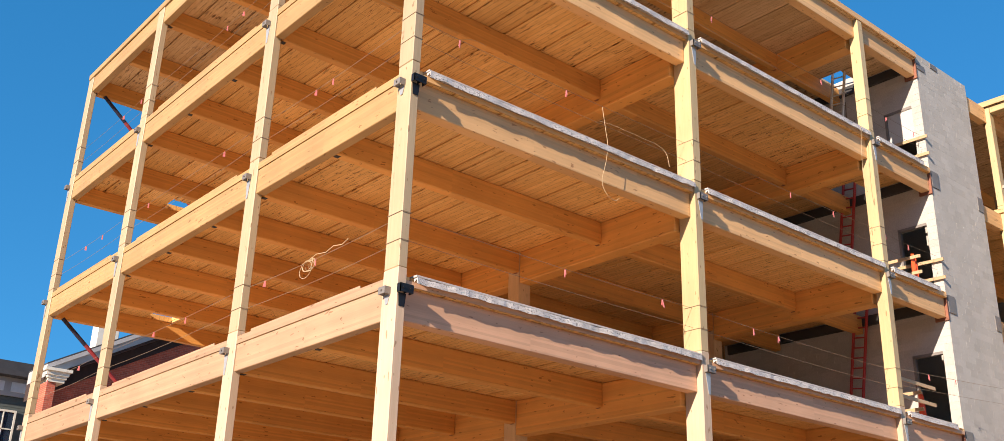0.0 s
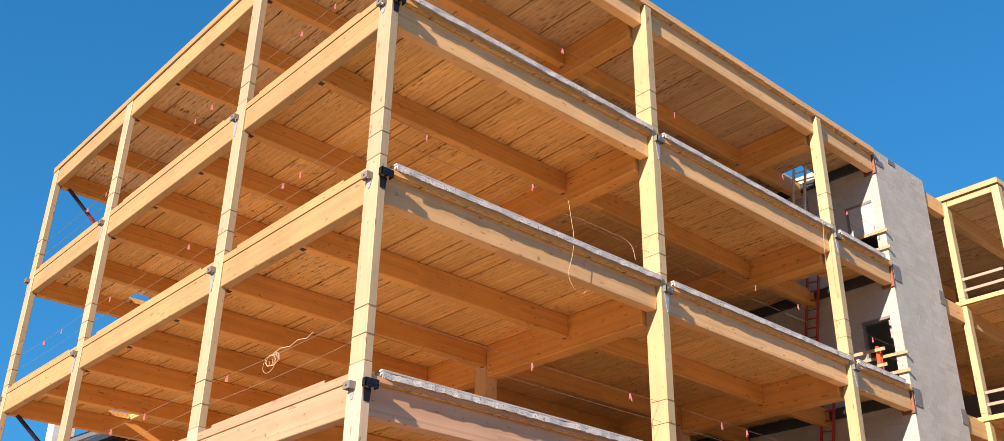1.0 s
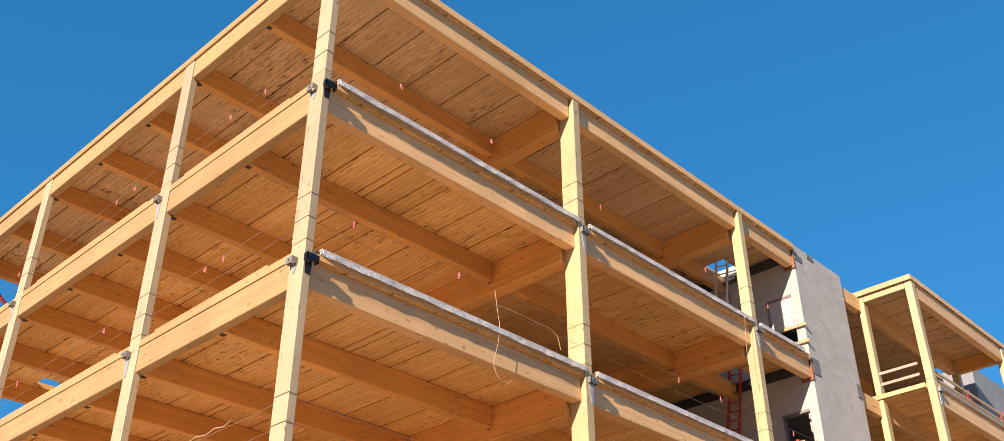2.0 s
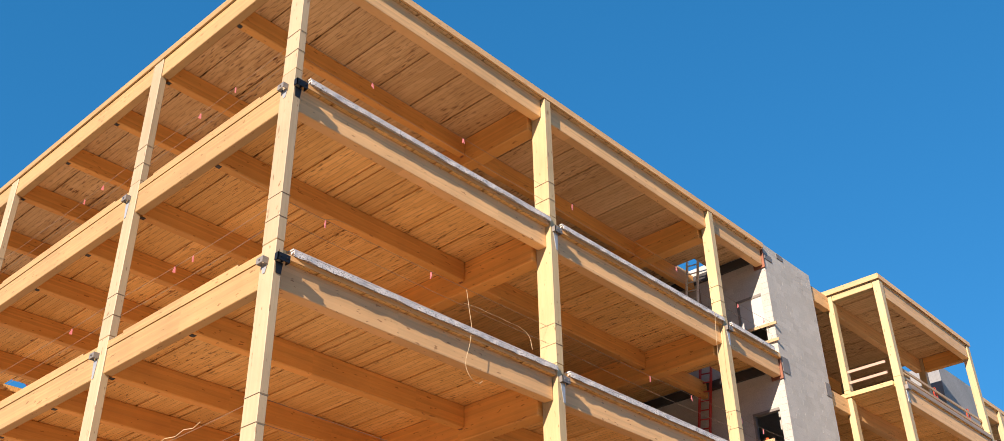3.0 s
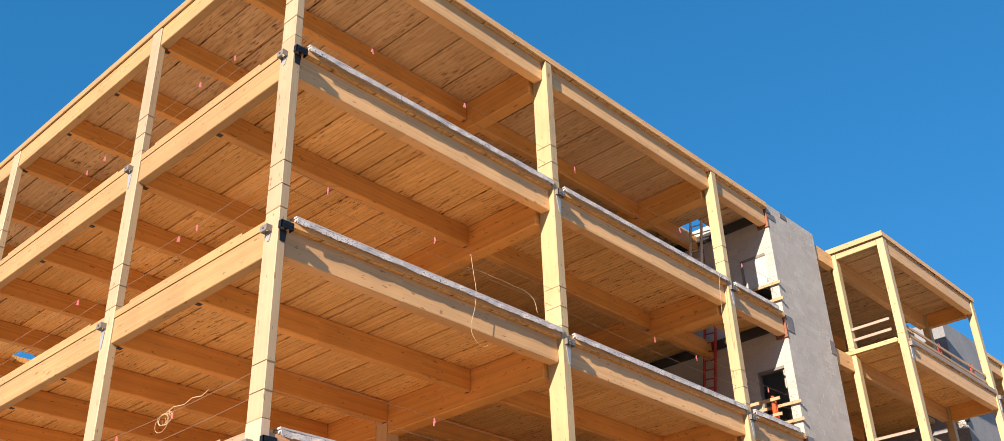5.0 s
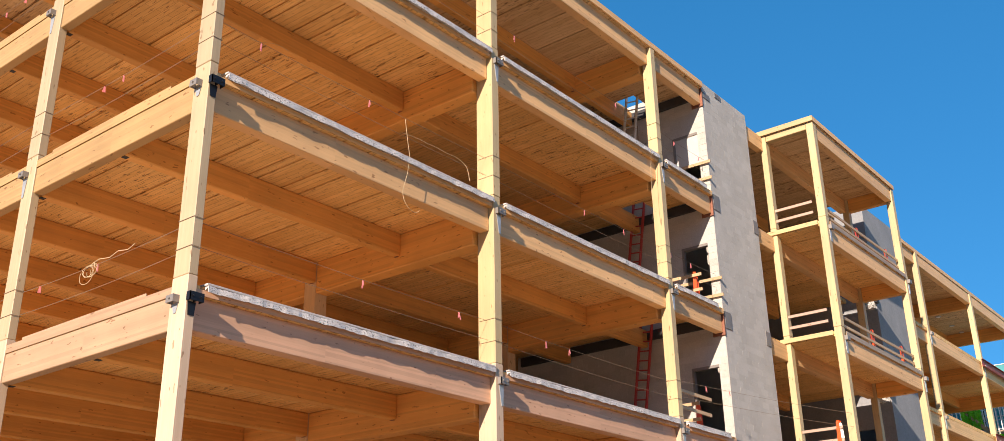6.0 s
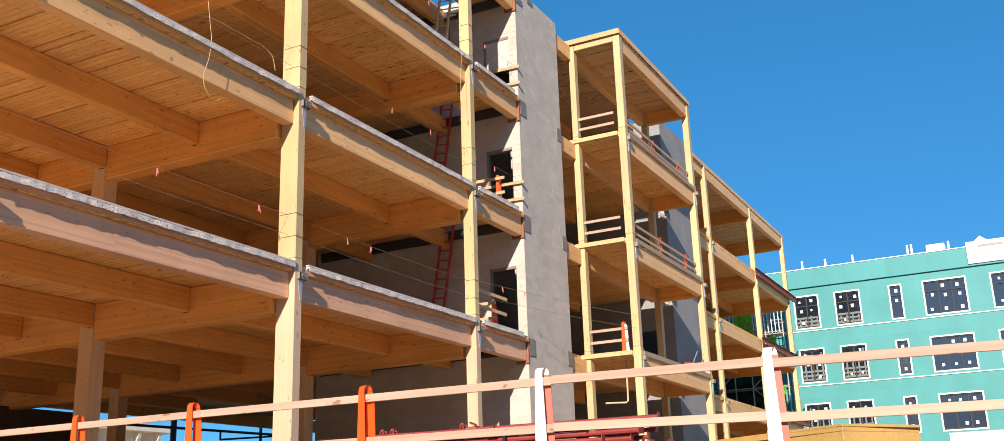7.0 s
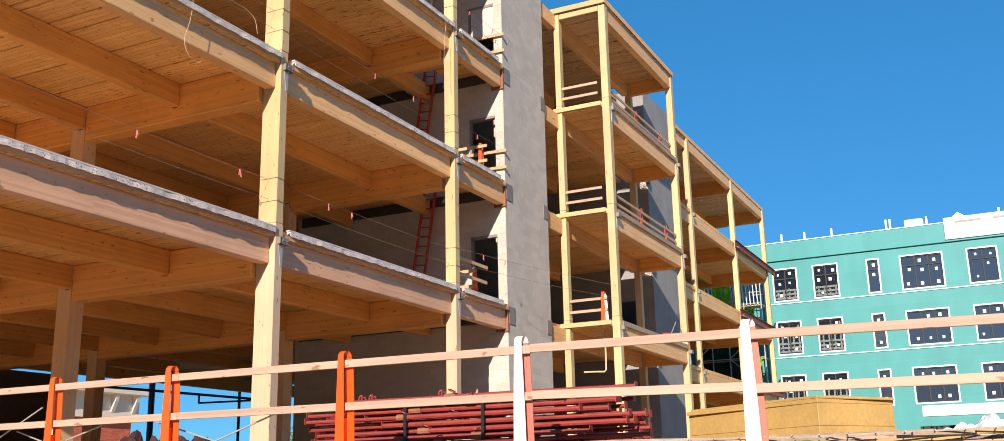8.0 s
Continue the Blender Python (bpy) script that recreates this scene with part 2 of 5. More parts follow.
def bar(bm, a, b, w, h):
    """A square-edged bar from a to b, w across and h high."""
    a, b = Vector(a), Vector(b)
    d = (b - a).normalized()
    s = d.cross(Vector((0, 0, 1)))
    s = s.normalized() if s.length > 1e-4 else Vector((1, 0, 0))
    u = s.cross(d)
    vs = [bm.verts.new(p + s * i * w / 2 + u * j * h / 2) for p in (a, b) for i, j in ((-1, -1), (1, -1), (1, 1), (-1, 1))]
    for f in ((3, 2, 1, 0), (4, 5, 6, 7), (0, 1, 5, 4), (1, 2, 6, 5), (2, 3, 7, 6), (3, 0, 4, 7)):
        bm.faces.new([vs[i] for i in f])
    return bm


def mesh_of(name, bm, material):
    bmesh.ops.recalc_face_normals(bm, faces=bm.faces[:])
    me = bpy.data.meshes.new(name)
    bm.to_mesh(me)
    bm.free()
    me.materials.append(material)
    return me


def part(name, bm, material, parent, label=""):
    ob = new(name, mesh_of(name, bm, material))
    ob.parent = parent
    return tagged(ob, label)


def thing(name, label, category, at=(0, 0, 0), group="", kind=""):
    ob = new(name)
    ob.empty_display_size = 0.2
    ob.location = at
    return tagged(ob, label, category, group, kind)


def one(name, bm, material, label, category, group="", kind=""):
    return tagged(new(name, mesh_of(name, bm, material)), label, category, group, kind)


def path_tube(points, r, sides=5):
    """A thin round cord through points, one closed skin."""
    bm = bmesh.new()
    ps = [Vector(p) for p in points]
    rings = []
    for i, p in enumerate(ps):
        d = ps[min(i + 1, len(ps) - 1)] - ps[max(i - 1, 0)]
        side = d.cross(Vector((0.31, 0.17, 0.93)))
        if side.length < 1e-6:
            side = d.cross(Vector((1, 0, 0)))
        side.normalize()
        up = d.normalized().cross(side)
        rings.append([bm.verts.new(p + r * (side * math.cos(2 * math.pi * k / sides) + up * math.sin(2 * math.pi * k / sides))) for k in range(sides)])
    for p, q in zip(rings, rings[1:]):
        for k in range(sides):
            bm.faces.new((p[k], p[(k + 1) % sides], q[(k + 1) % sides], q[k]))
    bm.faces.new(rings[0][::-1])
    bm.faces.new(rings[-1])
    return bm


# ---- plan ----
H = 3.8
LEVELS = (0, 1, 2, 3)
PANEL = 1.092
TOP, UNDER, BEAM = 0.33, 0.17, -0.38
SITE = -4.6
LOW = -6.5
COLS_X = (-0.13, 7.38, 14.93)
WIDE = (0.18, 0.245, 0.245)
COLS_Y = (5.55, 13.0, 18.65)
JOISTS = (2.75, 5.65, 8.03, 10.52, 13.08, 16.0)
GIRDERS = (7.44, 15.06)
BACK = 19.07
CORE_X = (18.24, 21.40)
CORE_TOP = 11.85
HOLES = ((), ((2.83, 3.69, 17.8, 18.64), (17.2, 18.3, 1.9, 2.9)), ((2.83, 3.69, 17.8, 18.64), (17.2, 18.3, 1.9, 2.9)), ((17.2, 18.3, 1.95, 2.75),))

# ---- ground ----
bm = bmesh.new()
vs = [bm.verts.new((x, y, LOW)) for x, y in ((-900, -900), (900, -900), (900, 900), (-900, 900))]
bm.faces.new(vs)
one("ground", bm, EARTH, "bare dry earth round the building site", "ground", kind="structure")
bm = bmesh.new()
box(bm, 0.72, 56, -30, -0.601, LOW + 0.01, SITE)
box(bm, -0.6, 56, -0.6, 30, LOW + 0.01, SITE)
one("pavement", bm, CONCRETE, "raised concrete slab that the timber frame stands on", "slab", kind="structure")

# an unseen dark ring, added to close the sun side and cut low light
bm = bmesh.new()
ring = []
for i in range(91):
    a = radians(95 + 200 * i / 90)
    top = LOW + 21 + 5 * noise.noise((i * 0.23, 3.1, 0)) + 3 * noise.noise((i * 0.9, 7.7, 0))
    ring.append([bm.verts.new((r * math.cos(a), r * math.sin(a), z)) for r, z in ((92, LOW - 0.5), (92, top), (100, top), (100, LOW - 0.5))])
for p, q in zip(ring, ring[1:]):
    for j in range(4):
        bm.faces.new((p[j], q[j], q[(j + 1) % 4], p[(j + 1) % 4]))
bm.faces.new(ring[0][::-1])
bm.faces.new(ring[-1])
one("backdrop", bm, LIGHT_BLOCK, "unseen dark ring added to cut low light", "backdrop", kind="structure")

# ---- the timber frame ----
frame_main = thing("timber_building", "unfinished four-storey glulam timber frame on a concrete slab", "building")


def bracket_right(x, z, parent, black, low=-0.42):
    """A folded steel hanger on the column's front beside the beam."""
    bm = bmesh.new()
    y = -0.05
    box(bm, x - 0.16, x + 0.10, y - 0.10, y - 0.085, z + 0.02, z + 0.16)
    box(bm, x - 0.16, x - 0.145, y - 0.10, y - 0.002, z + 0.02, z + 0.16)
    box(bm, x - 0.03, x - 0.015, y - 0.085, y - 0.002, z + 0.02, z + 0.16)
    box(bm, x + 0.085, x + 0.10, y - 0.085, y + 0.02, z + 0.02, z + 0.16)
    for s in (-0.10, 0.045):
        tube(bm, (x + s, y - 0.125, z + 0.09), (x + s, y - 0.08, z + 0.09), 0.018, 6)
    br = part("bracket", bm, BLACK if black else GREYSTEEL, parent, "folded steel hanger bracket")
    bm = bmesh.new()
    vs = [bm.verts.new((x + dx, y + dy, z + dz)) for dy in (-0.012, -0.002) for dx, dz in ((-0.13, 0.02), (0.02, 0.02), (0.0, low), (-0.055 if low < -0.3 else -0.11, low))]
    for f in ((0, 1, 2, 3), (7, 6, 5, 4), (0, 4, 5, 1), (1, 5, 6, 2), (2, 6, 7, 3), (3, 7, 4, 0)):
        bm.faces.new([vs[i] for i in f])
    part("tapered_plate", bm, BLACK if black else ZINC, br, "tapered steel plate")


def bracket_left(y, z, parent, low=-0.40):
    bm = bmesh.new()
    x = -0.13
    box(bm, x - 0.12, x - 0.105, y - 0.09, y + 0.10, z + 0.02, z + 0.14)
    box(bm, x - 0.105, x - 0.002, y - 0.09, y - 0.075, z + 0.02, z + 0.14)
    box(bm, x - 0.105, x - 0.002, y + 0.085, y + 0.10, z + 0.02, z + 0.14)
    tube(bm, (x - 0.145, y, z + 0.08), (x - 0.1, y, z + 0.08), 0.018, 6)
    br = part("bracket", bm, GREYSTEEL, parent, "folded steel hanger bracket")
    bm = bmesh.new()
    vs = [bm.verts.new((x + dx, y + dy, z + dz)) for dx in (-0.012, -0.002) for dy, dz in ((-0.08, 0.02), (0.08, 0.02), (0.03, low), (-0.03, low))]
    for f in ((0, 1, 2, 3), (7, 6, 5, 4), (0, 4, 5, 1), (1, 5, 6, 2), (2, 6, 7, 3), (3, 7, 4, 0)):
        bm.faces.new([vs[i] for i in f])
    part("tapered_plate", bm, ZINC, br, "tapered steel plate")


def column(x0, x1, y0, y1, top, parent, base=SITE, wood=None):
    """A glulam column in storey lengths, the joint just above each floor; returns the lengths."""
    cuts = [base] + [k * H + 0.46 for k in LEVELS if k * H + 0.46 < top - 0.5] + [top]
    lengths = []
    for i, (a, b) in enumerate(zip(cuts, cuts[1:])):
        n = 0.004 * (i % 2)
        lengths.append(part("column", solid(x0 + n, x1 - n, y0 + n, y1 - n, a + 0.0015, b - 0.0015, 0.012), BARE_POST if wood in (POST, SUNWARD_POST) and i == 0 else wood or POST, parent))
    return lengths


def deck(x0, x1, y0, y1, z0, z1, parent, name, holes=(), ragged=0.0):
    """Boarded panels side by side; open grooves along their lower edges."""
    g = 0.021
    first = math.ceil((x0 + 0.2 - 0.87) / PANEL)
    edges = [x0] + [0.87 + PANEL * i for i in range(first, 99) if 0.87 + PANEL * i < x1 - 0.2] + [x1]
    edges = sorted(edges + [e for h in holes for e in h[:2] if x0 < e < x1])
    for xa, xb in zip(edges, edges[1:]):
        spans = [(y0 - random.uniform(0, ragged), y1)]
        for ha, hb, ya, yb in holes:
            if xa < hb - 0.01 and xb > ha + 0.01:
                spans = [(y0, ya), (yb, y1)] if yb < y1 else [(y0, ya)]
        for ya, yb in spans:
            bm = bmesh.new()
            prof = [(xa, z1), (xa, z0 + 0.065), (xa + g, z0 + 0.06), (xa + g, z0), (xb - g, z0), (xb - g, z0 + 0.06), (xb, z0 + 0.065), (xb, z1)]
            p = [bm.verts.new((x, ya, z)) for x, z in prof]
            q = [bm.verts.new((x, yb, z)) for x, z in prof]
            bm.faces.new(p)
            bm.faces.new(q[::-1])
            for j in range(8):
                bm.faces.new((p[j], q[j], q[(j + 1) % 8], p[(j + 1) % 8]))
            panel = part(name, bm, ROOFDECK if name == "roof_panel" else DECK, parent)
            panel.data.materials.append(DECKTOP)
            for poly in panel.data.polygons:
                if poly.normal.z > 0.9:
                    poly.material_index = 1


def cable_turn(x0, x1, y0, y1, z, parent):
    """A safety cable wound once round a column."""
    bm = bmesh.new()
    for xa, xb, ya, yb in ((x0 - 0.010, x1 + 0.010, y0 - 0.010, y0 - 0.001), (x0 - 0.010, x0 - 0.001, y0 - 0.001, y1), (x1 + 0.001, x1 + 0.010, y0 - 0.001, y1)):
        box(bm, xa, xb, ya, yb, z - 0.003, z + 0.003)
    part("cable_turn", bm, CABLE, parent, "thin cable wound round the column")


RAILTOP = 3 * H + TOP
front_cols = []
for i, x in enumerate(COLS_X):
    c = column(x, x + WIDE[i], -0.05, (0.37, 0.42, 0.27)[i], RAILTOP - 0.17, frame_main, wood=POST if i else SUNWARD_POST)
    front_cols.append(c)
    for k in (0, 1, 2):
        bracket_right(x + WIDE[i] - 0.02, k * H, c[k], i == 0, -0.42 if i else -0.20)
        for z in (0.93, 1.42):
            cable_turn(x, x + WIDE[i], -0.05, 0.37 if i < 2 else 0.27, k * H + z, c[k + 1])
for k in (0, 1, 2):
    bracket_left(0.21, k * H, front_cols[0][k], -0.14)
for y in COLS_Y:
    c = column(-0.13, 0.05, y, y + 0.42, RAILTOP - 0.17, frame_main, wood=SUNWARD_POST)
    for k in (0, 1, 2):
        bracket_left(y + 0.34, k * H, c[k])
        for z in (0.93, 1.42):
            cable_turn(-0.13, 0.05, y, y + 0.42, k * H + z, c[k + 1])
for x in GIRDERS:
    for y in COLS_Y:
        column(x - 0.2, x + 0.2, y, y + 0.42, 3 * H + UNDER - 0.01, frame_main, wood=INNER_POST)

for k in LEVELS:
    z0, z1 = k * H + BEAM, k * H + UNDER
    # beams of the long front
    ends = [c + w for c, w in zip(COLS_X, WIDE)] + [CORE_X[0] - 0.06]
    starts = [c for c in COLS_X[1:]] + [CORE_X[0] - 0.06]
    for a, b in zip(ends, starts):
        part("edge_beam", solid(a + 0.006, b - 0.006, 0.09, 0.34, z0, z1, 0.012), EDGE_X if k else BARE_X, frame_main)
    # beams of the short front
    ys = [0.37] + [y + 0.42 for y in COLS_Y[:-1]]
    for a, b in zip(ys, COLS_Y):
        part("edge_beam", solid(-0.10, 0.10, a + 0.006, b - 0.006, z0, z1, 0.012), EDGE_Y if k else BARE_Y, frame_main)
    # girders inside
    for x in GIRDERS:
        for a, b in zip([0.43 if x < 10 else 0.345] + [y + 0.42 for y in COLS_Y[:-1]], COLS_Y):
            part("girder", solid(x - 0.19, x + 0.19, a + 0.004, b - 0.004, z0 - 0.27, z1 - 0.002, 0.022), BEAM_Y, frame_main)
    # joists
    for a, b in ((0.104, GIRDERS[0] - 0.194), (GIRDERS[0] + 0.194, GIRDERS[1] - 0.194), (GIRDERS[1] + 0.194, CORE_X[0] - 0.06)):
        for y in JOISTS:
            if b > 16 and y > 7:
                continue
            part("joist", solid(a, b, y - 0.11, y + 0.11, z0 + 0.004, z1 - 0.002, 0.022), BEAM_X, frame_main)
        part("edge_beam", solid(a, b, BACK - 0.36, BACK - 0.14, z0, z1 - 0.002, 0.012), BEAM_X, frame_main)
        for y in JOISTS[:5]:
            if b > 16 and y > 7:
                continue
            # The dark plates are drawn for the shaded gaps at the joist ends.
            part("connector", solid(a + 0.001, a + 0.10, y - 0.055, y + 0.055, z0 - 0.006, z0 + 0.003), DARK, frame_main, "dark plate drawn for the gap at the joist end")
            if b < 16:
                part("connector", solid(b - 0.05, b - 0.001, y - 0.055, y + 0.055, z0 - 0.006, z0 + 0.003), RUST, frame_main, "dark red plate under the joist end")
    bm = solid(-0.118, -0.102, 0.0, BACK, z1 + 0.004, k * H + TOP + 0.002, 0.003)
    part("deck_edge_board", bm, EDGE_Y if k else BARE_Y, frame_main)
    deck(-0.10, CORE_X[0] - 0.05, 0.0, BACK, z1, k * H + TOP, frame_main, "deck_panel" if k < 3 else "roof_panel", HOLES[k])
    deck(CORE_X[0] - 0.05, CORE_X[1] + 0.02, 7.82, BACK, z1, k * H + TOP, frame_main, "deck_panel" if k < 3 else "roof_panel")
    part("edge_beam", solid(CORE_X[0] - 0.05, 21.4, BACK - 0.36, BACK - 0.14, z0, z1 - 0.002, 0.012), BEAM_X, frame_main)
    for y in (10.52, 13.08, 16.0):
        part("joist", solid(GIRDERS[1] + 0.194, 21.4, y - 0.11, y + 0.11, z0 + 0.004, z1 - 0.002, 0.022), BEAM_X, frame_main)
    if k == 3:
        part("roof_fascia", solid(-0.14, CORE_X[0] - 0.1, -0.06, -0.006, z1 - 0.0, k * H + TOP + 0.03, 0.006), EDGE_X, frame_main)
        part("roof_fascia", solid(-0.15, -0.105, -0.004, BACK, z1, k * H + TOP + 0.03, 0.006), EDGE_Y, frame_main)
    if k < 3:
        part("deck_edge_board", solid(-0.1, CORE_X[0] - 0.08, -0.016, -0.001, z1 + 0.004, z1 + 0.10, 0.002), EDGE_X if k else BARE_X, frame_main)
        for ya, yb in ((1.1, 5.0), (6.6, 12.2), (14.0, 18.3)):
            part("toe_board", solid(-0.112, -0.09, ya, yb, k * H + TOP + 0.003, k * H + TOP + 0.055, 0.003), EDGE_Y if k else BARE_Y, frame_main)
    # wrapped edge of the slab along the long front
    if k < 3:
        for a, b in zip([c + w for c, w in zip(COLS_X, WIDE)], list(COLS_X[1:]) + [CORE_X[0] - 0.5]):
            # the printed foil hangs in front of the slab edge, its lower edge torn
            bm = bmesh.new()
            n = int((b - a - 0.2) / 0.07)
            rows = []
            for i in range(n + 1):
                x = a + 0.18 + (b - a - 0.2) * i / n
                u = Vector((x * 1.7, k * 9.3, 0.5))
                out = 0.096 + 0.026 * noise.noise(u * 1.1) + 0.014 * noise.noise(u * 3.3)
                low = k * H + UNDER + 0.068 + 0.014 * noise.noise(u * 2.1) + 0.012 * noise.noise(u * 7.1)
                up = k * H + TOP + 0.008
                rows.append([bm.verts.new(v) for v in ((x, -out - 0.004, low), (x, -out, up), (x, -0.004, up), (x, -0.004, up - 0.06), (x, -out + 0.014, up - 0.02), (x, -out + 0.008, low))])
            for p, q in zip(rows, rows[1:]):
                for j in range(6):
                    bm.faces.new((p[j], q[j], q[(j + 1) % 6], p[(j + 1) % 6]))
            bm.faces.new(rows[0][::-1])
            bm.faces.new(rows[-1])
            foil = part("foil_wrap", bm, FOIL, frame_main, "silver printed foil round the slab edge")
            bm = solid(a + 0.16, b - 0.02, -0.088, 0.3, k * H + TOP + 0.011, k * H + TOP + 0.05, 0.006)
            part("top_strip", bm, LIP, foil, "pale grey strip on top of the foil")

# ---- the block stair tower ----
core = thing("stair_tower", "grey concrete block stair tower with door openings", "tower")
x0, x1 = CORE_X
DOOR0, DOOR1 = 0.34, 1.22
part("front_wall", solid(x0 + 0.006, x1 - 0.01, 0.0492, 0.25, SITE, CORE_TOP - 0.02), MORTAR, core)
part("back_wall", solid(x0 + 0.02, x1 - 0.2, 7.6, 7.8, SITE, CORE_TOP - 0.02), BLOCK, core)
part("east_wall", solid(x1 - 0.2, x1, 0.25, 7.8, SITE, CORE_TOP - 0.02), BLOCK, core)
bm = bmesh.new()
box(bm, x0 + 0.0025, x0 + 0.2, 0.25, DOOR0, SITE, CORE_TOP - 0.02)
box(bm, x0 + 0.0025, x0 + 0.2, DOOR1, 7.6, SITE, CORE_TOP - 0.02)
zs = [SITE] + [z for k in (0, 1, 2) for z in (k * H + TOP, k * H + 2.47)] + [CORE_TOP - 0.02]
for a, b in zip(zs[0::2], zs[1::2]):
    box(bm, x0 + 0.0025, x0 + 0.2, DOOR0, DOOR1, a, b)
part("west_wall", bm, MORTAR, core)
for k in (0, 1, 2, 3):
    part("steel_ledger", solid(x0 - 0.10, x0 - 0.002, 0.5, 7.6, k * H - 0.16, k * H + 0.14, 0.01), DARK, core, "dark steel ledger under the deck")
    if k < 3:
        part("embed_plate", solid(x0 + 0.06, x0 + 0.46, 0.026, 0.046, k * H - 0.22, k * H + 0.3, 0.004), GREYSTEEL, core, "dark grey steel patch plate")
        part("embed_plate", solid(x1 - 0.36, x1 - 0.02, 0.026, 0.046, k * H - 0.2, k * H + 0.26, 0.004), GREYSTEEL, core, "dark grey steel patch plate")
        bm = solid(x0 - 0.055, x0 - 0.004, 0.02, 0.42, k * H - 0.46, k * H + 0.32, 0.006)
        part("bearing_plate", bm, RUST, core, "rusty steel bearing plate at the beam end")
part("bearing_plate", solid(x0 - 0.055, x0 - 0.004, 0.02, 0.42, 3 * H - 0.46, 3 * H + 0.4, 0.006), RUST, core, "rusty steel bearing plate at the beam end")
part("embed_plate", solid(x0 + 0.06, x0 + 0.5, 0.026, 0.046, 3 * H - 0.1, 3 * H + 0.1, 0.004), GREYSTEEL, core, "dark grey steel patch plate")
part("embed_plate", solid(x0 + 0.9, x0 + 1.3, 0.026, 0.046, 3 * H + 0.25, 3 * H + 0.42, 0.004), GREYSTEEL, core, "dark grey steel patch plate")
TAPEGREY = plain("grey_white_board", (0.47, 0.45, 0.43), 0.7, vary=0.06)
# Hidden lid added to keep sky light out of the door openings.
part("roof_slab", solid(x0 + 0.21, x1 - 0.21, 0.26, 7.59, CORE_TOP - 0.5, CORE_TOP - 0.3), BLOCK, core)
# lintel, frame and board of the openings
for k in (0, 1, 2):
    bm = bmesh.new()
    box(bm, x0 - 0.012, x0 + 0.1, DOOR1 - 0.05, DOOR1 + 0.02, k * H + TOP, k * H + 2.5)
    box(bm, x0 - 0.012, x0 + 0.1, DOOR0, DOOR1 + 0.02, k * H + 2.44, k * H + 2.52)
    part("door_frame", bm, GREYSTEEL, core, "grey steel door frame")
part("closing_board", solid(x0 + 0.02, x0 + 0.04, DOOR0 + 0.01, DOOR1 - 0.06, 2 * H + 1.38, 2 * H + 2.43), TAPEGREY, core, "white board that closes the upper opening")

# ---- wing beyond the tower ----
wing = thing("timber_wing", "unfinished glulam timber wing of the same building", "building")
WC = [(22.75, -1.78), (30.3, -1.78), (22.75, -0.02), (30.3, 0.0), (38.42, 0.0), (46.77, 0.0), (54.42, 0.0)]
wcols = []
for i, (x, y) in enumerate(WC):
    c = column(x, x + 0.28, y, y + (0.26 if i != 2 else 0.22), RAILTOP - 0.165, wing)
    wcols.append(c)
    if i in (0, 1, 4, 5):
        for k in (0, 1, 2):
            yy = y + 0.05
            bm = bmesh.new()
            box(bm, x + 0.12, x + 0.36, yy - 0.16, yy - 0.055, k * H + 0.02, k * H + 0.16)
            br = part("bracket", bm, GREYSTEEL, c[k], "folded steel hanger bracket")
            bm = bmesh.new()
            box(bm, x + 0.16, x + 0.30, yy - 0.064, yy - 0.052, k * H - 0.4, k * H + 0.02)
            part("plate", bm, ZINC, br, "galvanised plate")
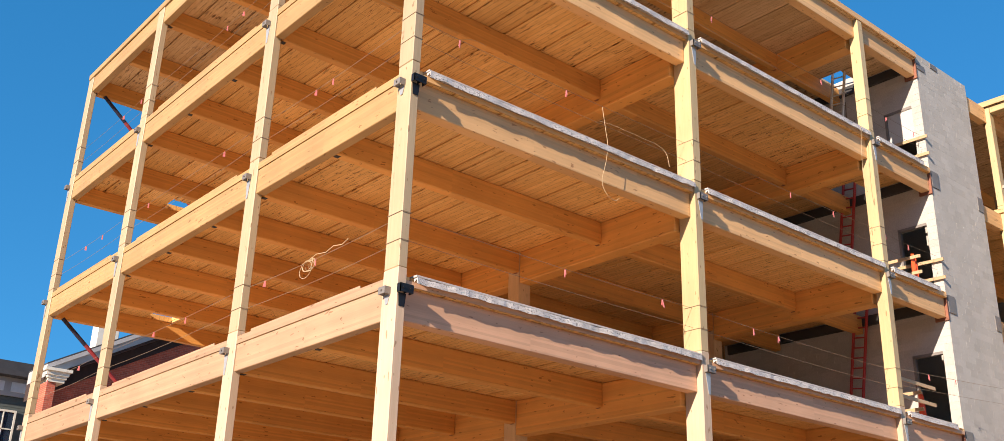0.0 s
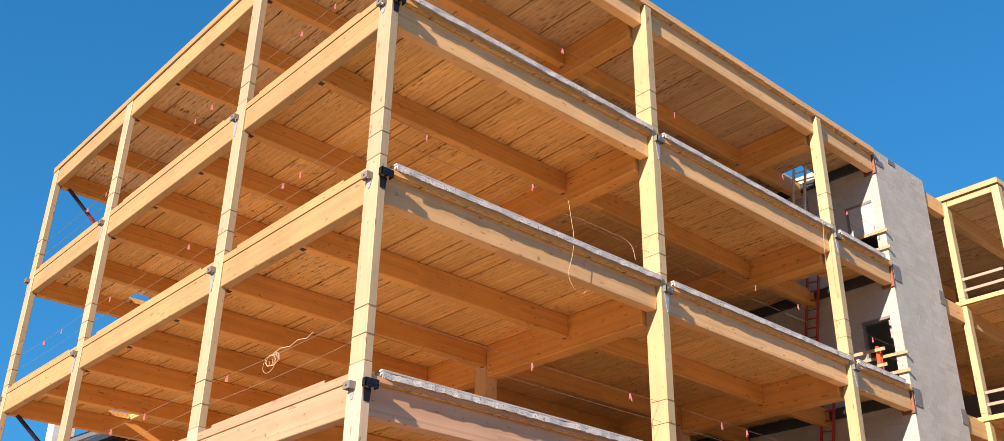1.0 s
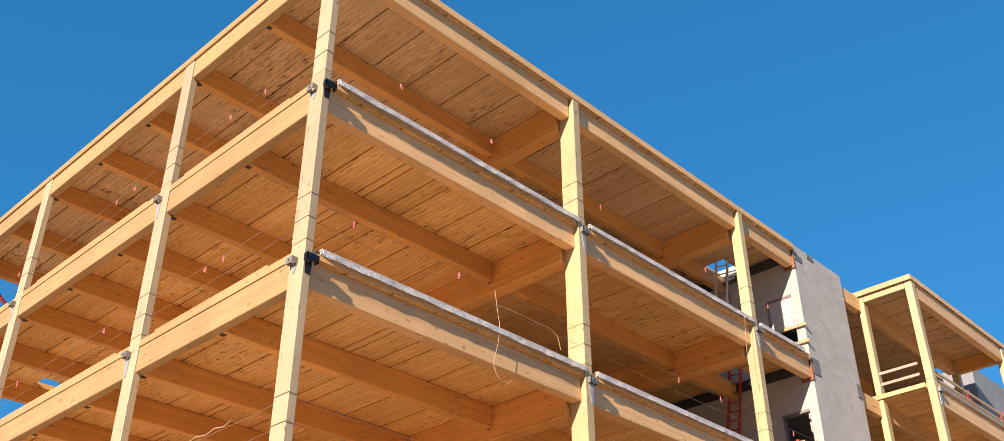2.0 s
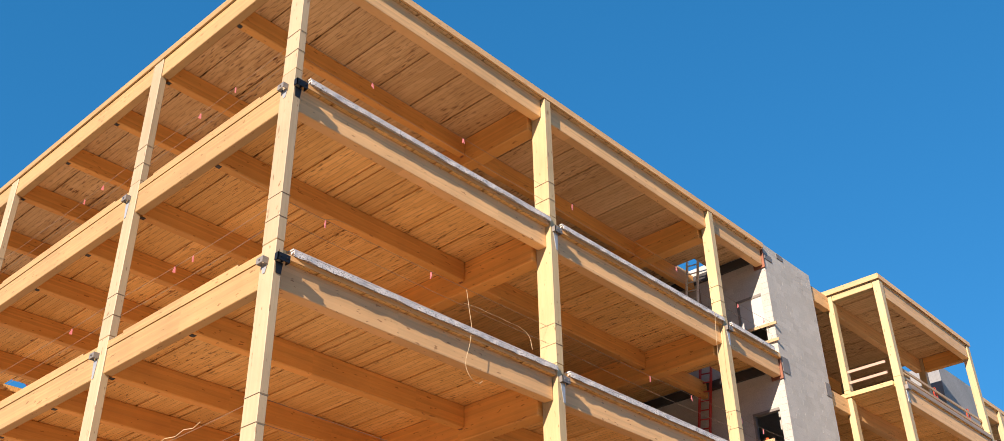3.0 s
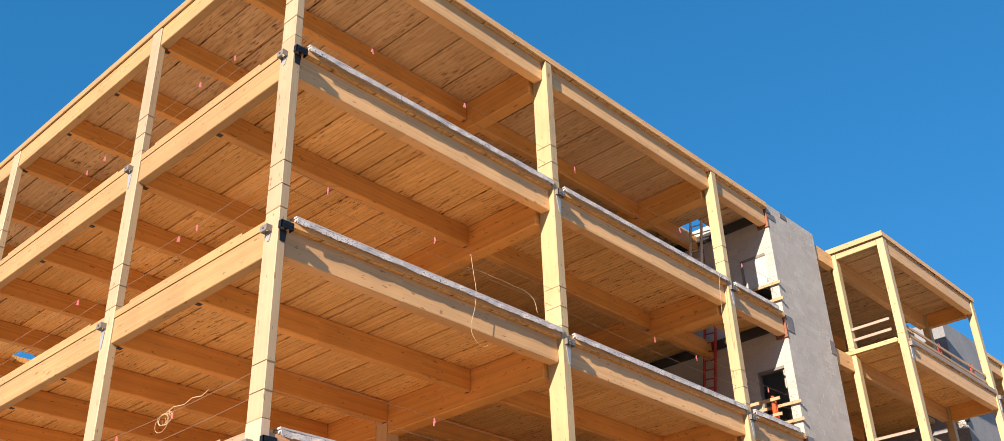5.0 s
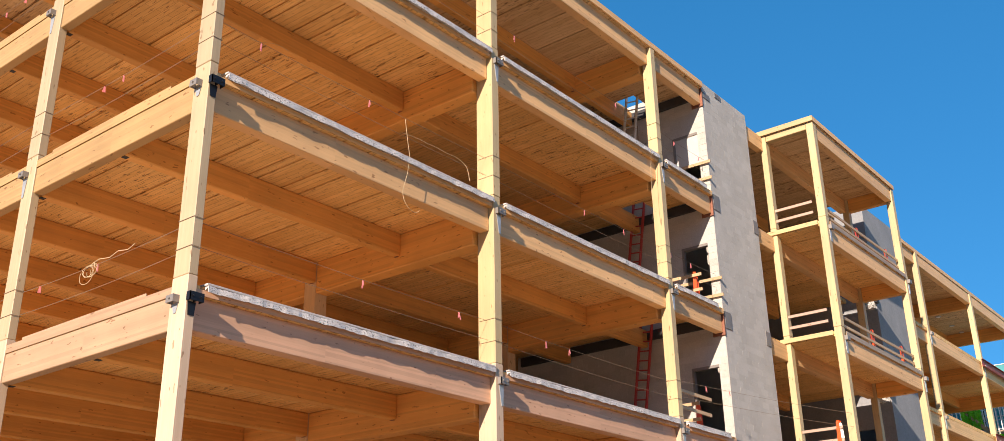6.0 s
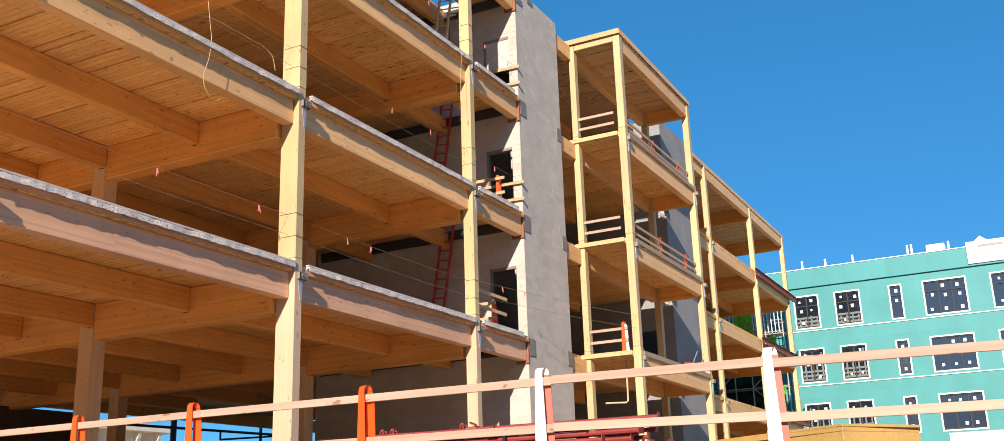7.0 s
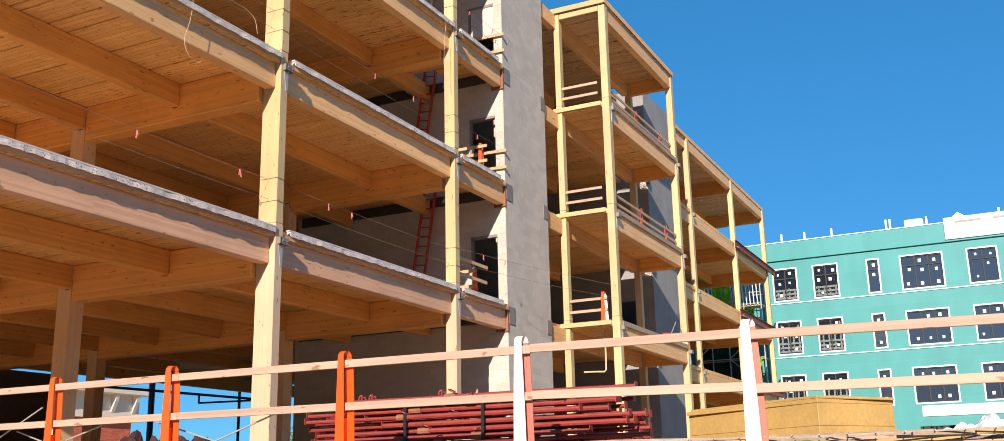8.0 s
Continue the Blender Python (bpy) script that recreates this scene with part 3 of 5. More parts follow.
for k in LEVELS:
    z0, z1 = k * H + BEAM, k * H + UNDER
    for a, b, y in ((23.03, 30.3, -1.735), (23.03, 30.3, 0.12), (38.7, 46.77, 0.056), (47.05, 54.42, 0.056), (21.41, 22.75, 0.12), (36.4, 38.42, 0.12)):
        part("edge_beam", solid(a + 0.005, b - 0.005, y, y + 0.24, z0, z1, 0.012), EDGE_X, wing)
    for x in (30.33, 46.8, 54.45):
        y_from = -1.515 if x < 31 else 0.265
        part("girder", solid(x, x + 0.22, y_from + 0.004, 18.6 if x > 31 else -0.004, z0 - (0.2 if x > 31 else 0.0), z1 - 0.002, 0.012), BEAM_Y, wing)
    part("edge_beam", solid(21.42, 54.4, 18.65, 18.9, z0, z1 - 0.002, 0.012), BEAM_X, wing)
    for y in (3.6, 7.2, 10.8, 14.4):
        for a, b in ((22.75, 30.3), (38.7, 46.77), (47.05, 54.42)):
            part("joist", solid(a, b, y - 0.11, y + 0.11, z0, z1 - 0.002, 0.01), BEAM_X, wing)
    for a, b, c, d in ((21.42, 22.762, 0.3, 19.0), (22.762, 30.6, -1.74, 19.0), (30.62, 31.9, 1.2, 19.0), (36.4, 54.75, 0.05, 19.0)):
        deck(a, b, c, d, z1, k * H + TOP, wing, "deck_panel" if k < 3 else "roof_panel", ragged=0.05 if c < 0 else 0.0)
    if k == 3:
        part("edge_beam", solid(22.76, 23.0, -1.515, -0.025, k * H - 0.06, z1, 0.012), WING_Y, wing)
        part("roof_fascia", solid(22.66, 22.695, -1.79, 0.4, z1, k * H + TOP + 0.03, 0.006), WING_Y, wing)
        part("roof_fascia", solid(22.66, 30.62, -1.815, -1.795, z1, k * H + TOP + 0.03, 0.006), EDGE_X, wing)
        part("roof_fascia", solid(36.4, 54.8, 0.018, 0.045, z1, k * H + TOP + 0.03, 0.006), EDGE_X, wing)
    else:
        part("edge_plank", solid(22.685, 22.742, -1.5, 0.3, z1 + 0.03, k * H + TOP + 0.02, 0.006), WING_Y, wing, "loose sawn plank along the deck end")
    if k < 3:
        bm = bmesh.new()
        box(bm, 46.4, 56.2, -0.075, -0.06, k * H + 0.02, k * H + 0.40)
        box(bm, 46.4, 56.2, -0.16, -0.075, k * H + 0.385, k * H + 0.40)
        box(bm, 46.4, 56.2, -0.16, -0.075, k * H + 0.02, k * H + 0.035)
        part("steel_channel", bm, REDSTEEL, wing, "dark red steel edge channel")
        bm = bmesh.new()
        box(bm, 23.05, 30.28, -1.808, -1.794, k * H + UNDER + 0.01, k * H + TOP + 0.01)
        part("edge_strip", bm, WEATHERED, wing, "weathered grey-brown strip along the slab edge")

# Unseen wall, added only to stop sky light from behind the wing.
part("back_wall", solid(21.45, 54.7, 19.02, 19.1, TOP + 0.01, 3 * H + UNDER), DARK, wing, "unseen dark wall added to keep light out of the wing")
# Block in a darker grey: the shade on this tower put into its colour.
SHADED_BLOCK = plain("shade_grey_block", (0.24, 0.245, 0.255), 0.85, vary=0.14, scale=0.9, bump=0.3)
far_core = thing("block_tower", "block tower in the timber wing, greyed darker for its shade", "tower")
part("front_wall", solid(32.0, 36.3, 0.02, 0.22, SITE, 11.86), SHADED_BLOCK, far_core)
part("west_wall", solid(32.0, 32.2, 0.22, 0.6, SITE, 11.84), SHADED_BLOCK, far_core)
part("west_wall", solid(32.0, 32.2, 1.8, 8.0, SITE, 11.88), SHADED_BLOCK, far_core)
for a, b in ((SITE, 0.33), (2.6, 4.13), (6.4, 7.93), (10.2, 11.88)):
    part("lintel_wall", solid(32.0, 32.2, 0.6, 1.8, a, b), SHADED_BLOCK, far_core)
part("east_wall", solid(36.1, 36.3, 0.22, 8.0, SITE, 11.88), SHADED_BLOCK, far_core)
part("back_wall", solid(32.2, 36.1, 7.8, 8.0, SITE, 11.88), SHADED_BLOCK, far_core)


# ---- guard rails ----
def stanchion(at, tall, paint, inner, parent, turn=0.0):
    """A post of flat steel bent over at the head: a broad tapered face, an open slot, a second leg."""
    bm = bmesh.new()
    wb, wt, gap, th = 0.075, 0.042, 0.095, 0.010

    def strip(pts):
        """pts: (depth, half width, shift, z) along the strip."""
        rows = []
        for i, (d, w, s, z) in enumerate(pts):
            rows.append([bm.verts.new((d + e, s + u * w, z)) for e in (0, th) for u in (-1, 1)])
        for p, q in zip(rows, rows[1:]):
            for i, j in ((0, 1), (1, 3), (3, 2), (2, 0)):
                bm.faces.new((p[i], p[j], q[j], q[i]))
        bm.faces.new((rows[0][0], rows[0][1], rows[0][3], rows[0][2]))
        bm.faces.new((rows[-1][0], rows[-1][2], rows[-1][3], rows[-1][1]))

    strip([(0.0, wb, 0.0, 0.0), (0.0, wb * 0.62 + wt * 0.38, 0.0, tall * 0.45), (0.0, wt, 0.0, tall - 0.07), (0.006, wt, -0.003, tall - 0.03), (0.03, wt, -0.012, tall - 0.004), (0.06, wt, -0.024, tall - 0.004), (0.084, wt, -0.036, tall - 0.03), (gap, wt, -0.04, tall - 0.07)])
    body = part("post", bm, paint, parent)
    body.matrix_basis = pose(*at, 0, 0, turn)
    bm = bmesh.new()
    broad = 1.0 if inner is PALERED else 1.4
    strip([(gap, wt, -0.04, tall - 0.075), (gap, wt * 1.05 * broad, -0.05, tall - 0.16), (gap, wt * 1.2 * broad, -0.06, tall * 0.5), (gap, wt * 1.4 * broad, -0.065, 0.0)])
    part("rear_leg", bm, inner, body)
    part("web", solid(0.013, gap - 0.002, -0.034, -0.026, 0.014, tall * 0.4), inner, body)
    bm = bmesh.new()
    box(bm, -0.02, 0.16, -0.2, 0.09, 0.0, 0.012)
    part("foot_plate", bm, inner, body)
    return body


rail_near = thing("guardrail", "temporary guardrail of orange and white posts with lumber rails", "guardrail")
for i, (y, tall) in enumerate(((1.0, 1.29), (-1.51, 1.292), (-3.60, 1.298), (-6.25, 1.283), (-8.533, 1.27), (-10.966, 1.237), (-13.4, 1.20))):
    white = i >= 4
    stanchion((0.99, y, SITE), tall, WHITE if white else ORANGE, PALERED if white else ORANGE, rail_near, -8 if i == 3 else 3 * (i % 3 - 1))
for zc, slope in ((-3.451, 0.0), (-3.938, 0.014)):
    runs = (((2.2, zc + 0.01), (-3.75, zc - 0.006)), ((-3.75, zc - 0.004), (-8.66, zc - 0.027 - slope * 0.4)), ((-8.66, zc - 0.018 - slope * 0.4), (-10.98, zc - 0.046 - slope * 2)), ((-10.98, zc - 0.066 - slope * 2), (-14.6, zc - 0.132 - slope)))
    for j, ((ya, za), (yb, zb)) in enumerate(runs):
        bm = bar(bmesh.new(), (1.038 + 0.004 * (j % 2), ya, za), (1.038 + 0.004 * (j % 2), yb, zb), 0.038, 0.089)
        bmesh.ops.bevel(bm, geom=bm.edges[:], offset=0.004, segments=1, affect="EDGES")
        part("rail", bm, LUMBER, rail_near, "sawn softwood rail")


def bay_guard(k, x_from, x_to, y, posts, label, tall=1.02, heights=(0.52, 0.97)):
    g = thing("edge_guard", label, "guardrail", group="edge guards of the upper floors")
    z = k * H + TOP + 0.03
    for x in posts:
        stanchion((x, y + 0.03, z), tall, ORANGE, ORANGE, g, 90)
    for h, off in zip(heights, (0.0, 0.05)):
        bm = bar(bmesh.new(), (x_from + off, y, z + h), (x_to + off, y, z + h), 0.04, 0.09)
        part("rail", bm, LUMBER_X, g)
    return g


bay_guard(0, 15.25, 17.4, 0.3, (), "lumber rails before the tower door")
door_guard = thing("edge_guard", "orange post with short lumber rails before the tower door", "guardrail", group="edge guards of the upper floors")
stanchion((17.42, 0.72, TOP + 0.03), 1.0, ORANGE, ORANGE, door_guard, 40)
for h in (0.50, 0.95):
    part("rail", bar(bmesh.new(), (17.36, 1.5, TOP + h), (17.36, 0.62, TOP + h), 0.04, 0.09), LUMBER_X, door_guard)
door_guard = thing("edge_guard", "orange post with short lumber rails before the tower door", "guardrail", group="edge guards of the upper floors")
stanchion((17.45, 0.47, H + TOP + 0.03), 1.06, ORANGE, ORANGE, door_guard, 40)
for h in (0.49, 0.95):
    part("rail", bar(bmesh.new(), (17.37, 1.5, H + TOP + h), (17.37, 0.2, H + TOP + h - 0.02), 0.04, 0.09), LUMBER_X, door_guard)
for k, zs in ((1, (0.47, 1.0)), (2, (0.50, 1.05))):
    g = thing("edge_guard", "short lumber rails across the tower door", "guardrail", group="edge guards of the upper floors")
    for h in zs:
        part("rail", bar(bmesh.new(), (18.17, 1.4, k * H + TOP + h), (18.17, -0.06, k * H + TOP + h - 0.03), 0.04, 0.09), LUMBER_X, g)


for k in (0, 1, 2):
    if k:
        bay_guard(k, 23.1, 30.2, -1.6, (26.3, 29.2), "lumber rails on orange posts along the wing edge", 0.78, (0.28, 0.57))
    g = thing("edge_guard", "lumber rails across the end of the wing", "guardrail", group="edge guards of the upper floors")
    z = k * H + TOP
    for h in (0.40, 0.78):
        part("rail", bar(bmesh.new(), (22.86, -1.34, z + h), (22.86, 0.0, z + h), 0.04, 0.09), LUMBER, g)
    if k == 0:
        stanchion((22.8, -1.2, z), 1.0, ORANGE, WHITE, g, 0)


# ---- small things in the wing ----
def wrapped_bundle(z, seed):
    """A loosely wrapped white sheet with a black box, fixed on the tower wall at slab height."""
    ob = thing("wrapped_bundle", "loose white plastic wrapping with a black box on the tower wall", "wrapping", at=(31.99, 0.3, z), group="wrapped bundles")
    bm = bmesh.new()
    n = 14
    rows = []
    for j in range(n + 1):
        row = []
        for i in range(n + 1):
            u, v = i / n * 2 - 1, j / n * 2 - 1
            out = 0.08 + 0.10 * (1 - u * u) * (1 - v * v) + 0.10 * noise.noise((u * 2.2 + seed, v * 2.2, seed)) + 0.05 * noise.noise((u * 6, v * 6, seed))
            row.append(bm.verts.new((-max(0.03, out), u * 0.26 + 0.05 * noise.noise((v * 2, seed, 0)), v * 0.36 + 0.07 * noise.noise((u * 2, seed, 4)))))
        rows.append(row)
    for p, q in zip(rows, rows[1:]):
        for i in range(n):
            bm.faces.new((p[i], p[i + 1], q[i + 1], q[i]))
    bmesh.ops.solidify(bm, geom=bm.faces[:], thickness=-0.02)
    part("sheet", bm, WHITEBOARD, ob, "crumpled white sheet")
    part("box", solid(-0.22, -0.004, -0.42, -0.26, -0.18, 0.2, 0.03), BLACK, ob, "black steel box")


for k in (0, 1, 2):
    wrapped_bundle(k * H + 0.1, 2.3 + k * 1.7)
for x in (50.0, 52.4, 54.2):
    spot = thing("ceiling_light", "small round white light on the wing ceiling", "lamp", at=(x, 2.6, 3 * H + UNDER), group="ceiling lights")
    part("rim", tube(bmesh.new(), (0, 0, -0.03), (0, 0, 0.0), 0.15, 16), ZINC, spot)
    part("lens", tube(bmesh.new(), (0, 0, -0.045), (0, 0, -0.031), 0.12, 16), WHITE, spot)
can = thing("fuel_can", "small red fuel can on the wing floor", "can", at=(29.2, -1.3, TOP))
part("body", solid(-0.12, 0.12, -0.16, 0.16, 0.0, 0.38, 0.04), LADDER_RED, can)
part("spout", tube(bmesh.new(), (0, 0.08, 0.36), (0, 0.22, 0.47), 0.03, 8), BLACK, can)
for a, b in (((28.6, -1.55, TOP), (30.0, -1.45, TOP + 0.9)), ((29.5, -1.55, TOP), (30.2, -1.6, TOP + 0.62))):
    one("steel_rod", path_tube([a, b], 0.018, 6), ZINC, "thin steel rod that leans on the wing edge", "rod", "loose rods")


# ---- ladders ----
def ladder(foot, lean, length, width, paint, label):
    ob = thing("ladder", label, "ladder", at=foot)
    m = pose(*foot, *lean)
    for s in (-1, 1):
        part("stile", solid(-0.045, 0.045, s * width / 2 - 0.026, s * width / 2 + 0.026, 0, length, 0.006), paint, ob)
    n = int(length / 0.3)
    for i in range(n):
        part("rung", tube(bmesh.new(), (0, -width / 2, 0.25 + 0.3 * i), (0, width / 2, 0.25 + 0.3 * i), 0.022, 6), paint, ob)
    ob.matrix_basis = m
    return ob


ALU = plain("bright_aluminium", (0.66, 0.65, 0.62), 0.45, 0.3, own=True)
for k in (0, 1):
    ladder((17.75, 2.98, k * H + TOP), (7, 3, 0), 4.2, 0.40, LADDER_RED, "red fibreglass ladder that leans towards the hatch above")
ladder((17.2, 2.55, 2 * H + TOP), (7, 2, 0), 4.9, 0.42, ALU, "aluminium ladder that stands through the roof hatch")


# ---- safety cables with ribbons ----
def cable(points, label, ribbons=()):
    ob = thing("safety_cable", label, "cable", group="edge cables")
    part("wire", path_tube(points, 0.0042), CABLE, ob)
    for i, (x, y, z) in enumerate(ribbons):
        bm = bmesh.new()
        r = random.Random(i * 7 + int(x * 10))
        for s in (-1, 1):
            dx, dy = r.uniform(0.0, 0.03), r.uniform(-0.02, 0.02)
            ln = r.uniform(0.10, 0.17)
            vs = [bm.verts.new(p) for p in ((x - 0.014, y, z), (x + 0.014, y, z), (x + 0.016 + s * dx, y + dy, z - ln), (x - 0.016 + s * dx, y + dy, z - ln))]
            ws = [bm.verts.new(v.co + Vector((0.0, 0.003, 0.0))) for v in vs]
            bm.faces.new(vs)
            bm.faces.new(ws[::-1])
            for a in range(4):
                b = (a + 1) % 4
                bm.faces.new((vs[a], ws[a], ws[b], vs[b]))
        part("ribbon", bm, PINK, ob, "pink flagging ribbon")


def sagging(a, b, sag, n=8):
    a, b = Vector(a), Vector(b)
    return [a.lerp(b, i / n) - Vector((0, 0, sag * 4 * (i / n) * (1 - i / n))) for i in range(n + 1)]


for k in (0, 1, 2):
    z = k * H
    tops = [(0.13, 1.44), (7.38, 1.40), (7.64, 1.40), (14.93, 1.42), (15.19, 1.42), (18.2, 1.45)]
    for drop, flags in ((0.0, True), (0.42, False)):
        for (xa, za), (xb, zb) in zip(tops[0::2], tops[1::2]):
            if k == 0 and xa > 15:
                pts = sagging((xa, -0.06, za - drop), (22.76, -1.72, 1.47 - drop), 0.05)
            else:
                pts = sagging((xa, 0.16, z + za - drop), (xb, 0.16, z + zb - drop), 0.04)
            fl = []
            if flags:
                rr = random.Random(k * 31 + int(xa))
                fl = [pts[i] for i in rr.sample(range(1, 8), 2)]
            cable(pts, "thin steel safety cable along the slab edge", fl)
    ends = [0.37, 5.55, 5.97, 13.0, 13.42, 18.65]
    for drop, flags in ((0.0, True), (0.45, False)):
        for ya, yb in zip(ends[0::2], ends[1::2]):
            pts = sagging((0.03, ya, z + 1.42 - drop), (0.03, yb, z + 1.40 - drop), 0.05)
            rr = random.Random(k * 17 + int(ya))
            fl = [pts[i] for i in rr.sample(range(1, 8), 2)] if flags else []
            cable(pts, "thin steel safety cable along the slab edge", fl)

coil = thing("cable_coil", "coil of pale wire hung on the safety cable", "cable")
crnd = random.Random(4)
for i in range(6):
    pts = []
    ry, rz = crnd.uniform(0.11, 0.24), crnd.uniform(0.10, 0.18)
    cy_, cz_ = 3.18 + crnd.uniform(-0.14, 0.14), 1.40 - rz + crnd.uniform(-0.04, 0.02)
    tilt = crnd.uniform(-0.06, 0.06)
    open_end = crnd.uniform(0.3, 0.9)
    for s in range(21):
        a = 1.0 + (2 * math.pi - open_end) * s / 20
        pts.append((-0.01 + 0.012 * i + tilt * math.cos(a), cy_ + ry * math.cos(a), cz_ + rz * math.sin(a)))
    part("loop", path_tube(pts, 0.0045, 5), CORD, coil)


part("lead", path_tube([(0.03, 3.2, 1.40), (0.0, 2.9, 1.43), (0.03, 2.6, 1.40), (0.0, 2.3, 1.44), (0.03, 2.05, 1.41), (0.0, 1.8, 1.45)], 0.007, 5), CORD, coil, "wire end wound along the cable")


def cord(points, label):
    one("rope", path_tube(points, 0.005, 5), CORD, label, "cord")


def bend(keys, n=5):
    """A smooth line through a few places."""
    ks = [Vector(k) for k in keys]
    out = []
    for i in range(len(ks) - 1):
        p0, p1, p2, p3 = ks[max(i - 1, 0)], ks[i], ks[i + 1], ks[min(i + 2, len(ks) - 1)]
        for s in range(n):
            t = s / n
            out.append(0.5 * (2 * p1 + (p2 - p0) * t + (2 * p0 - 5 * p1 + 4 * p2 - p3) * t * t + (3 * p1 - p0 - 3 * p2 + p3) * t ** 3))
    return out + [ks[-1]]


cord(bend([(4.78, 0.16, 5.16), (4.72, 0.02, 4.6), (4.68, -0.075, 4.2), (4.62, -0.09, 3.8), (4.50, -0.09, 3.35), (4.62, -0.09, 3.1), (4.85, -0.09, 3.02), (4.98, -0.09, 3.1)]), "pale cord that hangs over the slab edge in a hook")
# Pale cord drawn for the cable's sunlit stretch and its loose hanging end.
cord(bend([(4.72, 0.18, 4.83), (5.18, 0.19, 4.88), (5.45, 0.17, 4.86), (5.77, 0.19, 4.885), (6.1, 0.17, 4.86), (6.45, 0.18, 4.87), (6.71, 0.15, 4.74), (6.78, 0.12, 4.43)]), "pale cord drawn for the sunlit stretch of safety cable, with a loose end")
cord(bend([(14.45, 0.4, 7.97), (14.42, -0.07, 8.0), (14.36, -0.09, 7.3), (14.3, -0.09, 6.5), (14.42, -0.09, 6.05), (14.5, -0.09, 6.2)]), "pale cord that hangs over the slab edge")
cord(bend([(0.6, 2.62, 7.16), (1.6, 2.6, 7.1), (2.6, 2.6, 7.02), (3.2, 2.6, 7.2), (3.6, 2.62, 7.22)]), "pale cord stapled along a joist")


HOSE = plain("brown_hose", (0.16, 0.11, 0.07), 0.6, own=True)
for i, (x, y) in enumerate(((16.95, 1.75), (17.05, 2.0), (17.12, 1.6))):
    pts = bend([(x, y, 10.3 - 0.3 * i), (x - 0.12, y - 0.05, 9.5), (x + 0.05 * i, y + 0.08, 8.8), (x - 0.04, y, 8.2), (x + 0.1, y - 0.1, 2 * H + TOP + 0.016)])
    one("hanging_hose", path_tube(pts, 0.015, 6), HOSE, "brown hose that hangs beside the roof ladder", "hose", "hoses by the ladder")


# ---- braces at the back ----
MAROON = plain("maroon_steel", (0.26, 0.03, 0.04), 0.5, 0.1, own=True)
INK = plain("blue_black_steel", (0.02, 0.02, 0.05), 0.5, 0.2, own=True)


def brace(a, b):
    ob = thing("steel_brace", "dark steel tube brace with a maroon lower half", "brace", group="braces")
    mid = Vector(a).lerp(Vector(b), 0.22)
    part("upper_tube", tube(bmesh.new(), a, mid, 0.06, 10), INK, ob, "blue-black upper tube")
    part("lower_tube", tube(bmesh.new(), mid, b, 0.06, 10), MAROON, ob, "maroon lower tube")


for k in (1, 3):
    brace((0.35, 18.75, k * H - 0.36), (4.0, 18.75, k * H - H + TOP))

part_pipe = thing("bent_pipe", "pale bent pipe that hangs under the wing floor", "pipe")
part("pipe", path_tube([(23.5, -0.16, -1.2), (23.5, -0.5, -1.21), (23.5, -0.89, -1.23), (23.5, -0.95, -1.18), (23.5, -0.96, -0.8), (23.5, -0.96, UNDER - 0.002)], 0.03, 8), CORD, part_pipe)

# ---- teal apartment block ----
def sheathing():
    k = Nodes("teal_sheathing", 0.6)
    br = k.n("TexBrick")
    for key, val in (("Scale", 1.0), ("Mortar Size", 0.006), ("Brick Width", 2.44), ("Row Height", 1.22)):
        br.inputs[key].default_value = val
    br.inputs["Color1"].default_value = (0.036, 0.25, 0.262, 1)
    br.inputs["Color2"].default_value = (0.04, 0.265, 0.278, 1)
    br.inputs["Mortar"].default_value = (0.055, 0.31, 0.32, 1)
    sw = k.n("SeparateXYZ")
    cb = k.n("CombineXYZ")
    k.link(k.place(own=True), sw.inputs[0])
    k.link(sw.outputs["Y"], cb.inputs["X"])
    k.link(sw.outputs["Z"], cb.inputs["Y"])
    k.link(cb.outputs[0], br.inputs["Vector"])
    a = k.ramp(k.noise(k.place((1, 1, 0.5)), 0.7, 5), [(0.3, grey(0.9)), (0.7, grey(1.08))])
    k.color(k.mix(1.0, br.outputs["Color"], a, "MULTIPLY"))
    return k.m


TEAL = sheathing()


def window_glass(name, tint):
    k = Nodes(name, 0.04)
    # Blue in the base colour stands in for sky mirrored in the panes.
    k.b.inputs["Base Color"].default_value = (0.035, 0.055, 0.09, 1)
    k.b.inputs["Specular IOR Level"].default_value = 0.8
    clear_glass = k.n("BsdfTransparent")
    clear_glass.inputs[0].default_value = (0.55, 0.62, 0.68, 1)
    both = k.n("MixShader")
    both.inputs[0].default_value = tint
    k.link(clear_glass.outputs[0], both.inputs[1])
    k.link(k.b.outputs[0], both.inputs[2])
    k.link(both.outputs[0], k.t.nodes["Material Output"].inputs["Surface"])
    return k.m


PANE = window_glass("sky_tinted_window_glass", 0.72)
CLEARPANE = window_glass("clear_window_glass", 0.22)
TAPE = plain("white_flashing_tape", (0.74, 0.76, 0.76), 0.5, own=True, vary=0.08)
STUD = plain("pale_stud", (0.85, 0.78, 0.62), 0.7)
PAPER = plain("white_sticker", (0.62, 0.64, 0.66), 0.6)
LIME = plain("lime_green_sheet", (0.22, 0.65, 0.03), 0.6, vary=0.2, scale=2)

teal = thing("apartment_building", "teal sheathed apartment block still under construction", "building")
TEAL_M = pose(62.0, 1.3, 0, 0, 0, -0.5)
teal.matrix_basis = TEAL_M
# openings: left edge, right edge, along the front in metres from its reference corner, negative to the right
BAYS = [(0.10, 1.59, 2), (2.79, 4.29, 2), (6.27, 6.93, 1), (8.36, 10.81, 3), (12.37, 14.0, 2), (17.0, 19.5, 3), (22, 23.5, 2), (26, 28.5, 3), (-4.2, -2.8, 2), (-8.2, -6.8, 2)]
